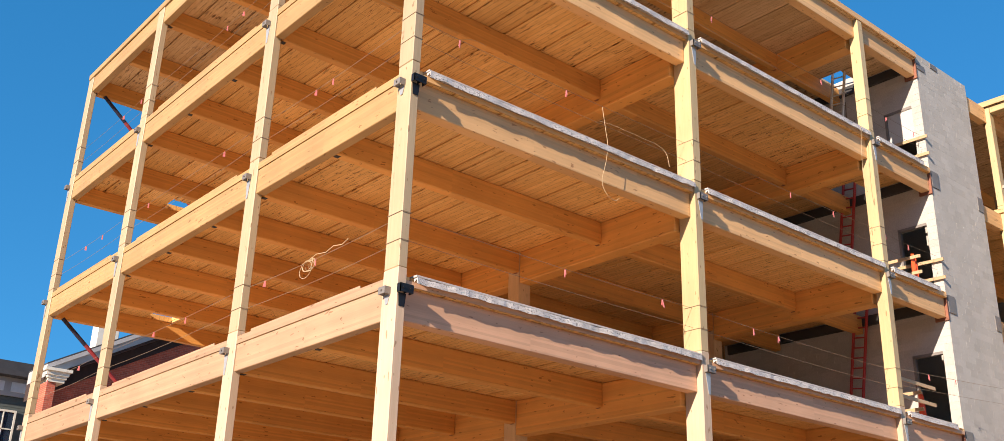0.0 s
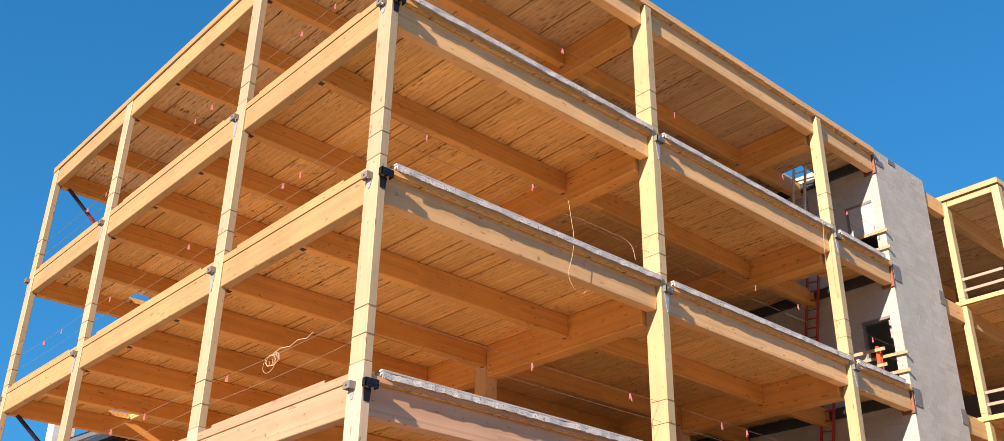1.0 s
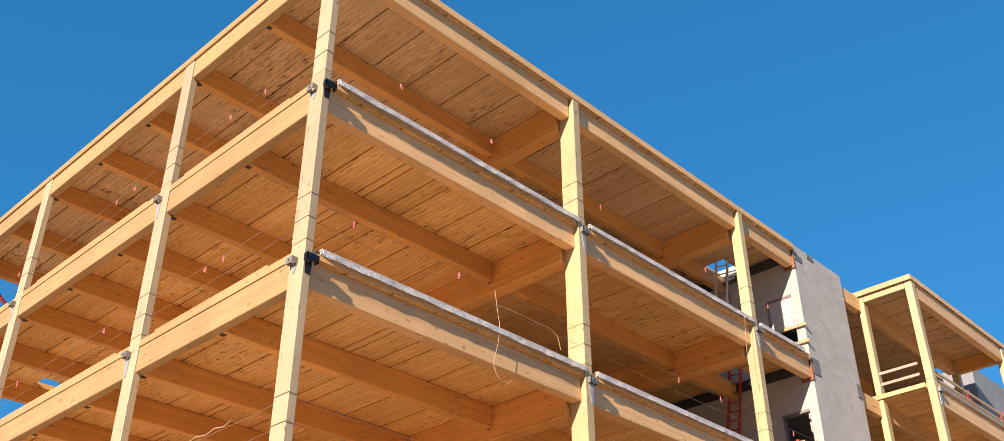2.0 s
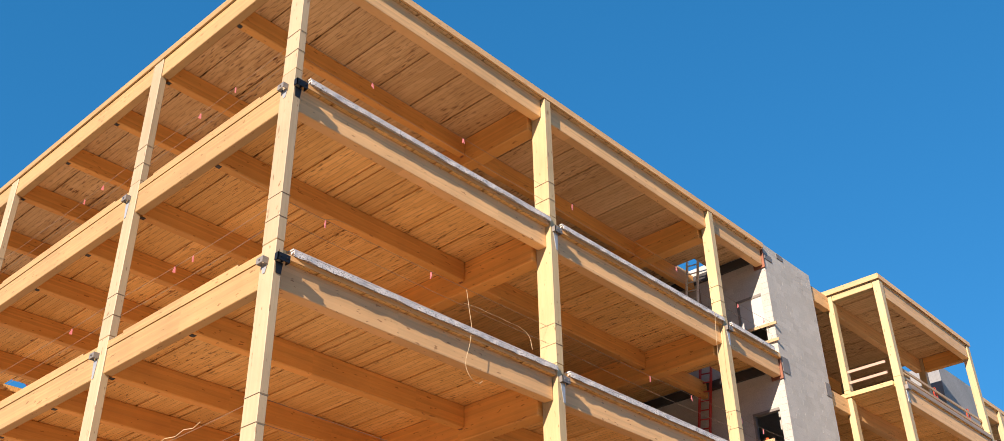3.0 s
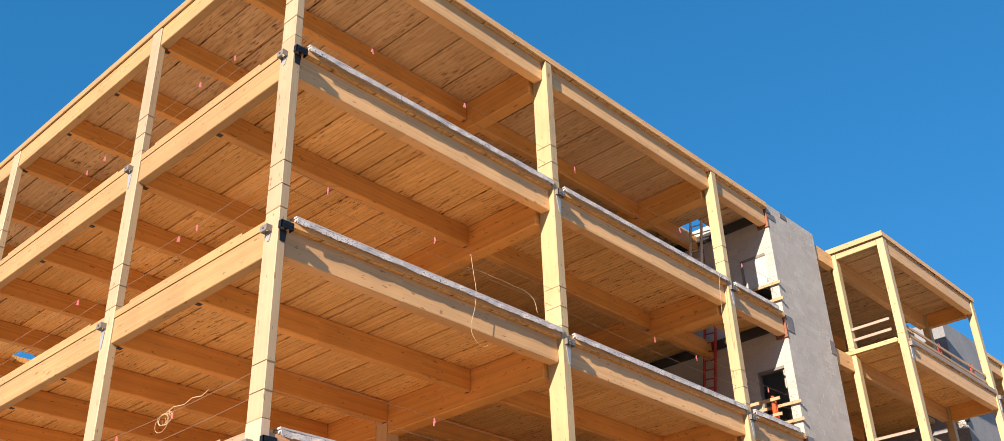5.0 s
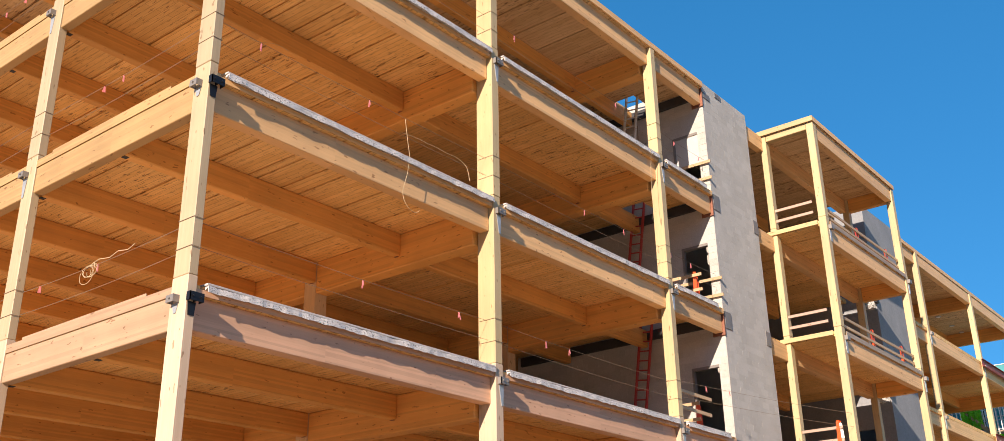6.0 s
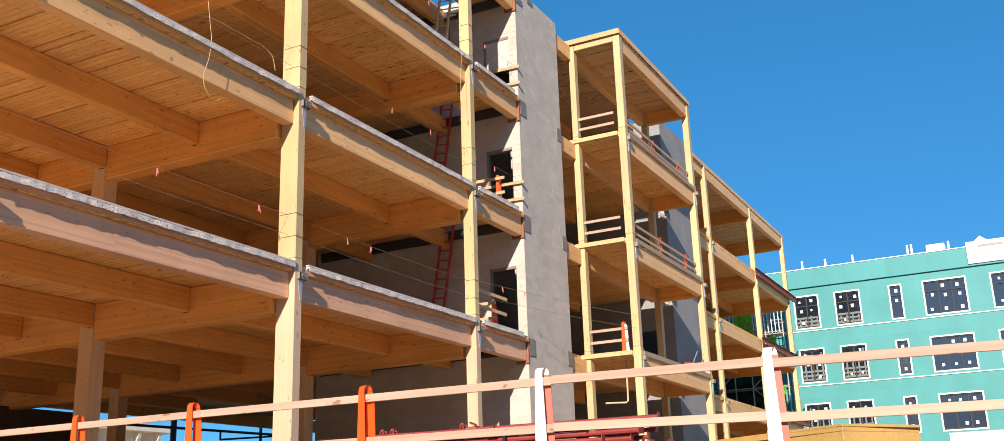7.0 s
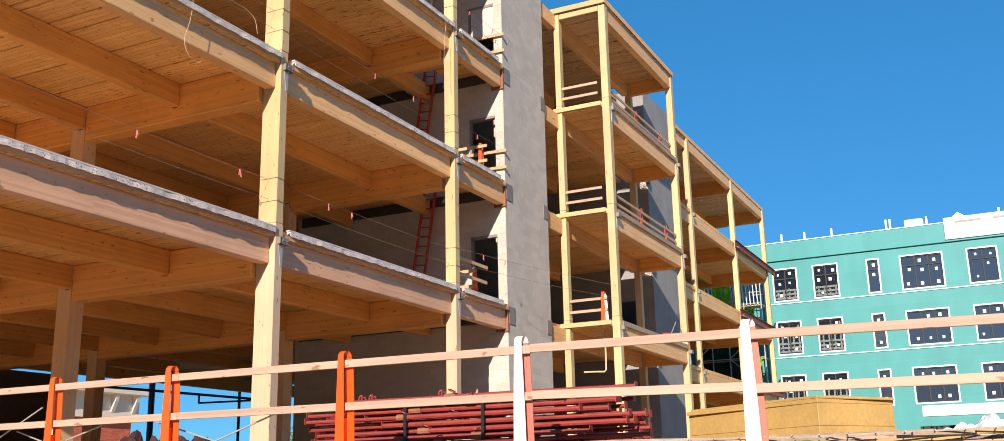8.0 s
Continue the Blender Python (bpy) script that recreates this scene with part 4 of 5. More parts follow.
ROWS = [(7.04, 9.16), (3.42, 5.54), (-0.24, 1.92), (-3.95, -1.7)]
LEFT, RIGHT, TEALTOP = 14.0, -34.0, 11.05
cuts = sorted({-a for a, b, n in BAYS} | {-b for a, b, n in BAYS} | {LEFT, RIGHT})
zc = sorted({z for r in ROWS for z in r} | {LOW, TEALTOP})
holes = {(-b, -a) for a, b, n in BAYS}
for r0, r1 in zip(zc, zc[1:]):
    pieces = []
    if (r0, r1) in ROWS:
        edges = [RIGHT] + [e for h in sorted(holes) for e in h] + [LEFT]
        pieces = list(zip(edges[0::2], edges[1::2]))
    else:
        pieces = [(RIGHT, LEFT)]
    for a, b in pieces:
        part("wall", solid(0, 0.3, a, b, r0, r1), TEAL, teal)
# Near-black wall whose colour stands in for the shade of the rooms.
part("back_wall", solid(4.0, 4.2, RIGHT, LEFT, LOW, TEALTOP - 0.2), DARK, teal, "wall coloured dark for the unlit rooms behind the windows")
part("roof", solid(0.3, 16, RIGHT, LEFT, TEALTOP - 0.6, TEALTOP - 0.4), CONCRETE, teal)
part("end_wall", solid(0.3, 16, LEFT - 0.3, LEFT, LOW, TEALTOP), TEAL, teal)
for z, h, d in ((9.82, 0.09, 0.16), (6.82, 0.06, 0.06), (3.17, 0.06, 0.06)):
    part("band", solid(-d, -0.002, RIGHT, LEFT, z - h / 2, z + h / 2, 0.01), TEAL if z > 9 else TAPE, teal, "" if z > 9 else "pale tape band")
part("parapet_cap", solid(-0.05, 0.35, RIGHT, LEFT, TEALTOP, TEALTOP + 0.06, 0.01), TAPE, teal, "pale parapet cap")
srnd = random.Random(5)
for ri, (r0, r1) in enumerate(ROWS[:3]):
    for a, b, n in BAYS:
        win = part("window", solid(0.1, 0.14, -b, -a, r0, r1), CLEARPANE if a < 5 else PANE, teal)
        win.visible_shadow = False
        bm = bmesh.new()
        t = 0.09
        for p in ((-b - t, -a + t, r1, r1 + t), (-b - t, -a + t, r0 - t, r0), (-b - t, -b, r0, r1), (-a, -a + t, r0, r1)):
            box(bm, -0.03, 0.02, *p)
        part("taped_border", bm, TAPE, win, "white taped border")
        bm = bmesh.new()
        w = (b - a) / n
        for i in range(n + 1):
            y = -b + w * i
            box(bm, 0.05, 0.098, y - 0.035, y + 0.035, r0, r1)
        for z in (r0 + 0.035, r0 + (r1 - r0) * 0.70, r1 - 0.035):
            box(bm, 0.05, 0.098, -b, -a, z - 0.03, z + 0.03)
        part("frame", bm, DARK, win)
        for i in range(n):
            yc = -b + w * (i + 0.5)
            for zf in (0.84, 0.56, 0.15):
                if srnd.random() < 0.8:
                    dy, s = srnd.uniform(-0.15, 0.15) * w, srnd.uniform(0.06, 0.10)
                    zm = r0 + (r1 - r0) * zf + srnd.uniform(-0.05, 0.05)
                    part("sticker", solid(0.088, 0.096, yc + dy - s, yc + dy + s, zm - s, zm + s * 1.3), PAPER, win, "white glazing sticker")
        if a < 5 or ri == 1 and a < 7:
            for zf in (0.05, 0.17, 0.30):
                part("stud_rail", solid(0.18, 0.24, -b, -a, r0 + (r1 - r0) * zf, r0 + (r1 - r0) * (zf + 0.06)), STUD, win, "pale timber behind the glass")
            for i in range(4):
                y = -b + (b - a) * (i + 0.5) / 4
                top = srnd.uniform(0.28, 0.42) if ri == 0 else srnd.uniform(0.5, 0.95)
                part("stud", solid(0.245, 0.29, y - 0.05, y + 0.05, r0, r0 + (r1 - r0) * top), STUD, win, "pale timber behind the glass")
for s in (-0.45, 0.85, 2.4, 4.2, 7.7, 7.95, 10.2, 14.5, -2.5):
    part("roof_stub", solid(0.1, 0.22, -s - 0.06, -s + 0.06, TEALTOP + 0.06, TEALTOP + srnd.uniform(0.55, 0.85)), TAPE, teal, "pale pipe stub on the parapet")
part("white_parapet", solid(-0.12, 0.3, RIGHT, -11.2, 9.93, TEALTOP + 0.3, 0.02), WHITEBOARD, teal, "white boarded parapet")
for i in range(5):
    part("vent_slot", solid(-0.14, -0.125, -13.4 - 2.2 * i, -11.9 - 2.2 * i, 10.95, 11.08), GREYSTEEL, teal)
bm = bmesh.new()
for p in ((2, 10.9, 0), (2, 13.2, 0), (2, 12.0, 0.9), (5, 10.9, 0), (5, 13.2, 0), (5, 12.0, 0.9)):
    bm.verts.new((p[0], -p[1], TEALTOP + 0.2 + p[2]))
bm.verts.ensure_lookup_table()
for f in ((0, 1, 2), (3, 5, 4), (0, 2, 5, 3), (1, 4, 5, 2), (0, 3, 4, 1)):
    bm.faces.new([bm.verts[i] for i in f])
part("roof_tent", bm, WHITEBOARD, teal, "white sheeted gable on the roof")
part("roof_unit", solid(1.0, 2.4, -9.9, -8.75, TEALTOP - 0.4, TEALTOP + 0.75, 0.04), WHITEBOARD, teal, "white boxed roof unit")
part("ground_band", solid(-0.06, -0.002, RIGHT, -8.6, -1.1, -0.45), WHITEBOARD, teal, "white boarded band")

# scaffold with lime sheets in the gap before the teal block
scaf = thing("scaffold", "galvanised tube scaffold hung with lime green sheets", "scaffold")
for i in range(8):
    for x in (59.0, 60.2):
        part("standard", tube(bmesh.new(), (x, 1.55 + 1.15 * i, LOW), (x, 1.55 + 1.15 * i, 9.2 if i < 4 else 7.9), 0.04, 6), ZINC, scaf)
for z in (-1.0, 1.0, 3.0, 5.0, 6.55, 7.3, 8.0):
    for x in (59.0, 60.2):
        part("ledger", tube(bmesh.new(), (x, 1.5, z), (x, 9.7, z), 0.035, 6), ZINC, scaf)
for z in (-1.12, 0.88, 2.88, 4.88, 6.4):
    part("walk_board", solid(59.05, 60.15, 1.5, 9.7, z, z + 0.06), OLDWOOD if z < 4 else LUMBER, scaf)
for y in [1.75 + 0.24 * i for i in range(8)] + [4.75 + 0.24 * i for i in range(6)]:
    part("baluster", tube(bmesh.new(), (58.95, y, 6.47), (58.95, y + 0.03, 8.05), 0.03, 6), WHITE, scaf, "pale upright rod")
for x in (58.88, 60.1):
    part("stair_stringer", bar(bmesh.new(), (x, 4.75, 8.15), (x, 3.0, 6.1), 0.06, 0.2), LUMBER_X, scaf, "sloping timber stringer")
for a, b in ((1.55, 3.85), (3.85, 6.15), (6.15, 8.45)):
    part("brace", tube(bmesh.new(), (58.93, a, 1.0), (58.93, b, 3.0), 0.03, 6), ZINC, scaf)
    part("brace", tube(bmesh.new(), (58.93, b, 3.0), (58.93, a, 5.0), 0.03, 6), ZINC, scaf)
for i, (a, b, c, d) in enumerate(((3.5, 4.7, 6.6, 7.9), (5.1, 6.0, 6.4, 7.2), (1.75, 2.35, 1.5, 3.0), (6.5, 8.3, 4.2, 6.6), (2.0, 2.9, 5.3, 6.2))):
    bm = bmesh.new()
    n = 10
    grid = [[bm.verts.new((58.84 + 0.10 * noise.noise((u * 0.45 + i * 3, v * 0.5, i)) + 0.05 * math.sin(1.9 * u + v * 0.8 + i), a + (b - a) * u / n + 0.08 * noise.noise((v * 0.6, i, 1)), c + (d - c) * v / n + 0.12 * noise.noise((u * 0.5, i, 5)))) for u in range(n + 1)] for v in range(n + 1)]
    for v in range(n):
        for u in range(n):
            bm.faces.new((grid[v][u], grid[v][u + 1], grid[v + 1][u + 1], grid[v + 1][u]))
    bmesh.ops.solidify(bm, geom=bm.faces[:], thickness=0.02)
    part("lime_sheet", bm, LIME, scaf, "crumpled lime green sheet")
DARKNET = plain("dark_green_netting", (0.012, 0.05, 0.04), 0.8, vary=0.4, scale=1.6)
bm = bmesh.new()
grid = [[bm.verts.new((59.35 + 0.12 * noise.noise((u * 0.4, v * 0.5, 2.0)), 2.9 + 3.4 * u / 14, 1.02 + 3.1 * v / 12 + 0.2 * noise.noise((u * 0.35, 8.0, 1.0)) * v / 12)) for u in range(15)] for v in range(13)]
for v in range(12):
    for u in range(14):
        bm.faces.new((grid[v][u], grid[v][u + 1], grid[v + 1][u + 1], grid[v + 1][u]))
bmesh.ops.solidify(bm, geom=bm.faces[:], thickness=0.015)
part("netting", bm, DARKNET, scaf, "dark green debris netting")


# ---- houses beyond the short front ----
def brickwork():
    k = Nodes("red_brick", 0.85)
    br = k.n("TexBrick")
    for key, val in (("Scale", 1.0), ("Mortar Size", 0.012), ("Brick Width", 0.32), ("Row Height", 0.11)):
        br.inputs[key].default_value = val
    br.inputs["Color1"].default_value = (0.60, 0.13, 0.07, 1)
    br.inputs["Color2"].default_value = (0.40, 0.085, 0.05, 1)
    br.inputs["Mortar"].default_value = (0.50, 0.22, 0.15, 1)
    sw, cb = k.n("SeparateXYZ"), k.n("CombineXYZ")
    k.link(k.place(), sw.inputs[0])
    k.link(sw.outputs["X"], cb.inputs["X"])
    k.link(sw.outputs["Z"], cb.inputs["Y"])
    k.link(cb.outputs[0], br.inputs["Vector"])
    a = k.ramp(k.noise(k.place(), 1.2, 4), [(0.3, grey(0.8)), (0.7, grey(1.15))])
    k.color(k.mix(1.0, br.outputs["Color"], a, "MULTIPLY"))
    k.bump(br.outputs["Fac"], 0.4, 0.01)
    return k.m


BRICK = brickwork()
TRIMGREY = plain("grey_painted_trim", (0.42, 0.41, 0.40), 0.6, vary=0.06)
CREAM = plain("cream_painted_wood", (0.74, 0.70, 0.60), 0.6, vary=0.06)
SIDING = plain("slate_green_siding", (0.10, 0.12, 0.11), 0.7, vary=0.1)
DARKBROWN = plain("dark_brown_wood", (0.045, 0.026, 0.022), 0.8, vary=0.2)
SLATE = plain("dark_shingle", (0.05, 0.05, 0.055), 0.8, vary=0.2)

bh = thing("brick_house", "red brick house with a grey raking cornice", "house")
gx0, gx1, gz, rise = 8.5, 27.0, 7.5, 0.565
mid = (gx0 + gx1) / 2
peak = gz + rise * (mid - gx0)
bm = bmesh.new()
outline = [(gx0, LOW), (gx1, LOW), (gx1, gz - 0.2), (mid, peak - 0.2), (gx0, gz - 0.2)]
f = [bm.verts.new((x, 48.0, z)) for x, z in outline]
g = [bm.verts.new((x, 49.4, z)) for x, z in outline]
bm.faces.new(f)
bm.faces.new(g[::-1])
for i in range(5):
    bm.faces.new((f[i], g[i], g[(i + 1) % 5], f[(i + 1) % 5]))
part("wall", bm, BRICK, bh)
for s, xa in ((1, gx0), (-1, gx1)):
    for lift, deep, thick, m_, nm in ((-0.56, 0.12, 0.84, DARKBROWN, "frieze"), (-0.07, 1.5, 0.13, DARKBROWN, "soffit"), (0.22, 1.6, 0.43, TRIMGREY, "raking_cornice"), (0.57, 1.75, 0.26, TRIMGREY, "cornice_cap"), (0.75, 1.75, 0.09, SLATE, "roof")):
        bm = bmesh.new()
        a, b = Vector((xa - s * 0.5, 0, gz - rise * 0.5 + lift)), Vector((mid, 0, peak + lift))
        vs = []
        for y in (48.0 - deep, 49.5):
            for p, q in ((a, -thick / 2), (b, -thick / 2), (b, thick / 2), (a, thick / 2)):
                vs.append(bm.verts.new((p.x, y, p.z + q)))
        for ff in ((0, 1, 2, 3), (7, 6, 5, 4), (0, 4, 5, 1), (1, 5, 6, 2), (2, 6, 7, 3), (3, 7, 4, 0)):
            bm.faces.new([vs[i] for i in ff])
        part(nm, bm, m_, bh)
for x in (gx0 - 0.32, gx1 - 0.3):
    bm = bmesh.new()
    for j, (w, za, zb) in enumerate(((0.0, 7.0, 7.2), (0.08, 7.2, 7.36), (0.16, 7.36, 7.58), (0.28, 7.58, 7.74))):
        box(bm, x - w, x + 0.9 + w, 46.3 - w, 47.99, za, zb)
    part("capital", bm, CREAM, bh, "cream moulded capital")
    part("pilaster", solid(x, x + 0.5, 46.4, 47.99, LOW, 6.995, 0.02), BRICK, bh)
part("chimney", solid(11.05, 12.35, 48.3, 49.3, 8, 11.35, 0.04), CREAM, bh, "cream painted chimney")

sh = thing("siding_house", "dark green sided house with panelled grey eaves", "house")
sh.location.z = 0.7
part("wall", solid(-14, 9.6, 54, 66, LOW - 0.7, 6.7), SIDING, sh)
for i in range(28):
    z = 6.5 - 0.2 * i
    part("siding_board", solid(-14, 9.62, 53.96, 53.995, z - 0.185, z), SIDING, sh)
part("frieze", solid(-14, 9.7, 53.8, 53.95, 6.55, 7.65), TRIMGREY, sh, "grey panelled frieze")
for i in range(14):
    x = 8.3 - 1.5 * i
    part("frieze_panel", solid(x, x + 1.1, 53.74, 53.797, 6.8, 7.4, 0.02), TAPE, sh)
part("eave", solid(-14.5, 10.1, 53.0, 66, 7.66, 7.95), SLATE, sh)
part("roof", solid(-14.2, 9.8, 53.5, 66, 7.96, 8.6), SLATE, sh)
for x in (7.6, 3.5):
    w = part("window", solid(x, x + 1.2, 53.9, 53.955, 3.6, 5.6), PANE, sh)
    bm = bmesh.new()
    for p in ((x - 0.12, x, 3.5, 5.72), (x + 1.2, x + 1.32, 3.5, 5.72), (x, x + 1.2, 5.6, 5.72), (x, x + 1.2, 3.5, 3.6), (x + 0.57, x + 0.63, 3.6, 5.6), (x, x + 1.2, 4.55, 4.62)):
        box(bm, p[0], p[1], 53.84, 53.898, p[2], p[3])
    part("frame", bm, CREAM, w)

ch = thing("cream_house", "brick house with a deep cream bracketed cornice", "house")
part("wall", solid(36, 48.0, 45.6, 58, LOW, 0.5), BRICK, ch)
part("cornice", solid(35.5, 48.9, 44.6, 58.5, 2.2, 2.75, 0.05), CREAM, ch)
part("frieze", solid(35.9, 48.3, 45.2, 45.59, 0.5, 2.19), CREAM, ch)
part("upper_wall", solid(36, 48.0, 45.6, 58, 0.5, 2.19), CREAM, ch)
for i in range(7):
    x = 35.9 + 1.95 * i
    bm = bmesh.new()
    vs = [bm.verts.new((xx, y, z)) for xx in (x, x + 0.3) for y, z in ((45.19, 0.9), (45.19, 2.19), (44.7, 2.19), (44.8, 1.75))]
    for f in ((0, 1, 2, 3), (7, 6, 5, 4), (0, 4, 5, 1), (1, 5, 6, 2), (2, 6, 7, 3), (3, 7, 4, 0)):
        bm.faces.new([vs[j] for j in f])
    part("bracket", bm, CREAM, ch)

BROWNSHEET = plain("dark_brown_sheeting", (0.12, 0.075, 0.055), 0.8, vary=0.3, scale=0.8)
# dark hoarding wall at the back of the ground floor
one("site_wall", solid(2.0, 17.9, 18.2, 18.4, SITE, -0.55, 0.01), BROWNSHEET, "dark brown sheeted wall at the back of the ground floor", "wall")

# ---- site clutter ----
pf = thing("pipe_frame", "dark blue steel pipe frame behind the building", "pipe frame")
NAVY = plain("navy_steel", (0.03, 0.05, 0.09), 0.5, 0.3)
for x, r in ((24.8, 0.13), (30.45, 0.07), (31.6, 0.06)):
    part("post", tube(bmesh.new(), (x, 20.5, SITE), (x, 20.5, -0.1), r, 8), NAVY, pf)
part("beam", tube(bmesh.new(), (22.2, 20.5, -0.52), (31.8, 20.5, -0.42), 0.06, 8), NAVY, pf)
part("beam", tube(bmesh.new(), (27.7, 20.5, -0.85), (31.4, 20.5, -0.50), 0.045, 8), NAVY, pf)
part("tie", tube(bmesh.new(), (27.7, 20.5, -0.85), (27.7, 20.5, -0.47), 0.045, 8), NAVY, pf)

# stacked red shores
def shore(length):
    ob = thing("steel_shore", "dark red steel shore lying in a stack", "steel shore", group="stack of red shores")
    part("outer_tube", tube(bmesh.new(), (0, 0, 0), (0, length * 0.62, 0), 0.034, 8), REDSTEEL, ob)
    part("inner_tube", tube(bmesh.new(), (0, length * 0.62, 0), (0, length, 0), 0.026, 8), REDSTEEL, ob)
    part("collar", tube(bmesh.new(), (0, length * 0.60, 0), (0, length * 0.64, 0), 0.046, 8), RUST, ob)
    for y in (-0.008, length):
        bm = bmesh.new()
        box(bm, -0.05, 0.05, y, y + 0.008, -0.034, 0.06)
        part("end_plate", bm, REDSTEEL, ob)
    bm = bmesh.new()
    for s in range(8):
        a, b = math.pi * 1.6 * s / 8, math.pi * 1.6 * (s + 1) / 8
        y = length * 0.6
        tube(bm, (0.07 * math.cos(a), y + 0.05 + 0.06 * math.sin(a), 0.07 + 0.03 * math.sin(a)), (0.07 * math.cos(b), y + 0.05 + 0.06 * math.sin(b), 0.07 + 0.03 * math.sin(b)), 0.009, 5)
    part("handle", bm, REDSTEEL, ob)
    return ob


protos = [shore(4.1), shore(3.5), shore(4.6)]
rr = random.Random(11)
count = 0
for layer in range(9):
    z = SITE + 0.10 + 0.088 * layer
    for col in range(6 - layer // 3):
        p = protos[(layer * 5 + col) % 3]
        x = 3.0 + 0.10 * col + 0.04 * (layer % 2) + rr.uniform(-0.01, 0.01)
        flip = rr.random() < 0.5
        ln = (4.1, 3.5, 4.6)[(layer * 5 + col) % 3]
        y = -9.3 + rr.uniform(0.0, 4.75 - ln + 0.35)
        m = pose(x, y + (ln if flip else 0), z, rr.uniform(-0.25, 0.25), 0, (180 if flip else 0) + rr.uniform(-1.2, 1.2))
        if count < 3 and p.location.length == 0:
            p.matrix_basis = m
        else:
            copy_thing(p, m)
        count += 1
for y in (-5.92, -7.08):
    bm = bmesh.new()
    box(bm, 2.925, 2.945, y - 0.02, y + 0.02, SITE + 0.02, SITE + 0.86)
    box(bm, 2.945, 3.50, y - 0.02, y + 0.02, SITE + 0.845, SITE + 0.86)
    one("strap", bm, BLACK, "dark strap bound over the stack of shores", "strap", "straps")
copy_thing(protos[0], pose(3.22, -9.05, SITE + 0.872, 0.2, 0, 2))
for y in (-5.05, -5.22, -6.33):
    pts = [(3.24 + 0.02 * math.cos(a * 0.5), y + (0.02 + 0.006 * a) * math.cos(a), SITE + 0.93 + (0.02 + 0.006 * a) * math.sin(a)) for a in [0.45 * j for j in range(18)]]
    one("curled_pin", path_tube(pts + [(3.24, y + 0.02, SITE + 0.84)], 0.014, 6), REDSTEEL, "curled red steel pin on top of the shores", "pin", "curled pins")
for y in (-8.9, -7.2, -5.4):
    one("timber_bearer", solid(2.85, 3.75, y - 0.05, y + 0.05, SITE, SITE + 0.064, 0.005), LUMBER_X, "short timber bearer under the red shores", "bearer", "bearers")

# yellow panels in a wrapped stack
cx, cy = 5.5, -10.79
ang = math.degrees(math.atan2(2.23, 1.5))
zb = SITE + 0.12
zs = 0.0
for i, thick in enumerate((0.3, 0.3, 0.06, 0.04)):
    bm = solid(0, 2.69 - 0.012 * (i % 3), -1.5 + 0.03 * (i % 2), 0.0, 0, thick - 0.002, 0.006)
    ob = one("formwork_panel", bm, PLY, "yellow wrapped pack of formwork panels" if thick > 0.1 else "loose yellow formwork panel on top of the stack", "panel", "stack of yellow panels")
    ob.matrix_basis = pose(cx, cy, zb + zs, 0, 0, ang + (0.0 if thick > 0.1 else (-1) ** i * 1.2))
    zs += thick
for s in (0.3, 1.3, 2.3):
    d = Vector((math.cos(radians(ang)), math.sin(radians(ang)), 0))
    n = Vector((d.y, -d.x, 0))
    p = Vector((cx, cy, SITE + 0.06)) + d * s
    one("timber_bearer", bar(bmesh.new(), p - n * 0.1, p + n * 1.6, 0.1, 0.116), LUMBER_X, "short timber bearer under the yellow panels", "bearer", "bearers")
for i in range(10):
    a = rr.uniform(-14, 14)
    y = -9.6 - 0.33 * i
    ob = one("loose_board", solid(-0.06, 0.06, -1.1, 1.1, 0, 0.04, 0.004), LUMBER if i % 3 else PLY, "weathered board lying loose on the slab", "board", "loose boards")
    ob.matrix_basis = pose(2.2 + 0.12 * (i % 4), y + 0.5, SITE + 0.042 * (i % 3), 0, 0, a)

for y in (-11.0, -12.1):
    one("timber_bearer", solid(2.2, 2.75, y - 0.05, y + 0.05, SITE, -4.505, 0.004), LUMBER_X, "short timber bearer under loose planks", "bearer", "bearers")
one("loose_plank", solid(2.24, 2.40, -12.85, -10.7, -4.50, -4.46, 0.004), LUMBER, "pale sawn plank on low bearers", "board", "loose boards")
one("loose_plank", solid(2.42, 2.70, -12.45, -10.3, -4.50, -4.46, 0.004), LUMBER, "pale sawn plank on low bearers", "board", "loose boards")
one("loose_plank", solid(2.45, 2.68, -12.43, -10.2, -4.455, -4.415, 0.006), OLDWOOD, "dark weathered plank on top of pale planks", "board", "loose boards")

# crumpled sheet
def heap(name, x, y, w, d, h, material, label, seed):
    bm = bmesh.new()
    n = 48
    grid = []
    for j in range(n + 1):
        row = []
        for i in range(n + 1):
            u, v = i / n * 2 - 1, j / n * 2 - 1
            e = max(0.0, 1 - max(abs(u), abs(v)) ** 4)
            z = h * e * (0.55 + 0.7 * noise.noise((u * 2.1 + seed, v * 2.1, seed)) + 0.22 * noise.noise((u * 6 + seed, v * 6, 1.0)) + 0.12 * abs(noise.noise((u * 13 + seed, v * 11, 2.0))))
            row.append(bm.verts.new((x + u * w + 0.05 * noise.noise((u * 5, v * 5, seed)), y + v * d, SITE + max(0.004, z))))
        grid.append(row)
    for j in range(n):
        for i in range(n):
            bm.faces.new((grid[j][i], grid[j][i + 1], grid[j + 1][i + 1], grid[j + 1][i]))
    one(name, bm, material, label, "sheet")


heap("tarpaulin", 4.2, -0.4, 0.8, 1.2, 0.84, DARKTARP, "crumpled dark red tarpaulin in a heap", 3)
PLASTIC = plain("clear_plastic", (0.62, 0.63, 0.66), 0.25, vary=0.2, scale=5)
heap("plastic_sheet", 6.6, -13.0, 1.0, 0.9, 0.55, PLASTIC, "crumpled clear plastic sheet on the slab", 8)

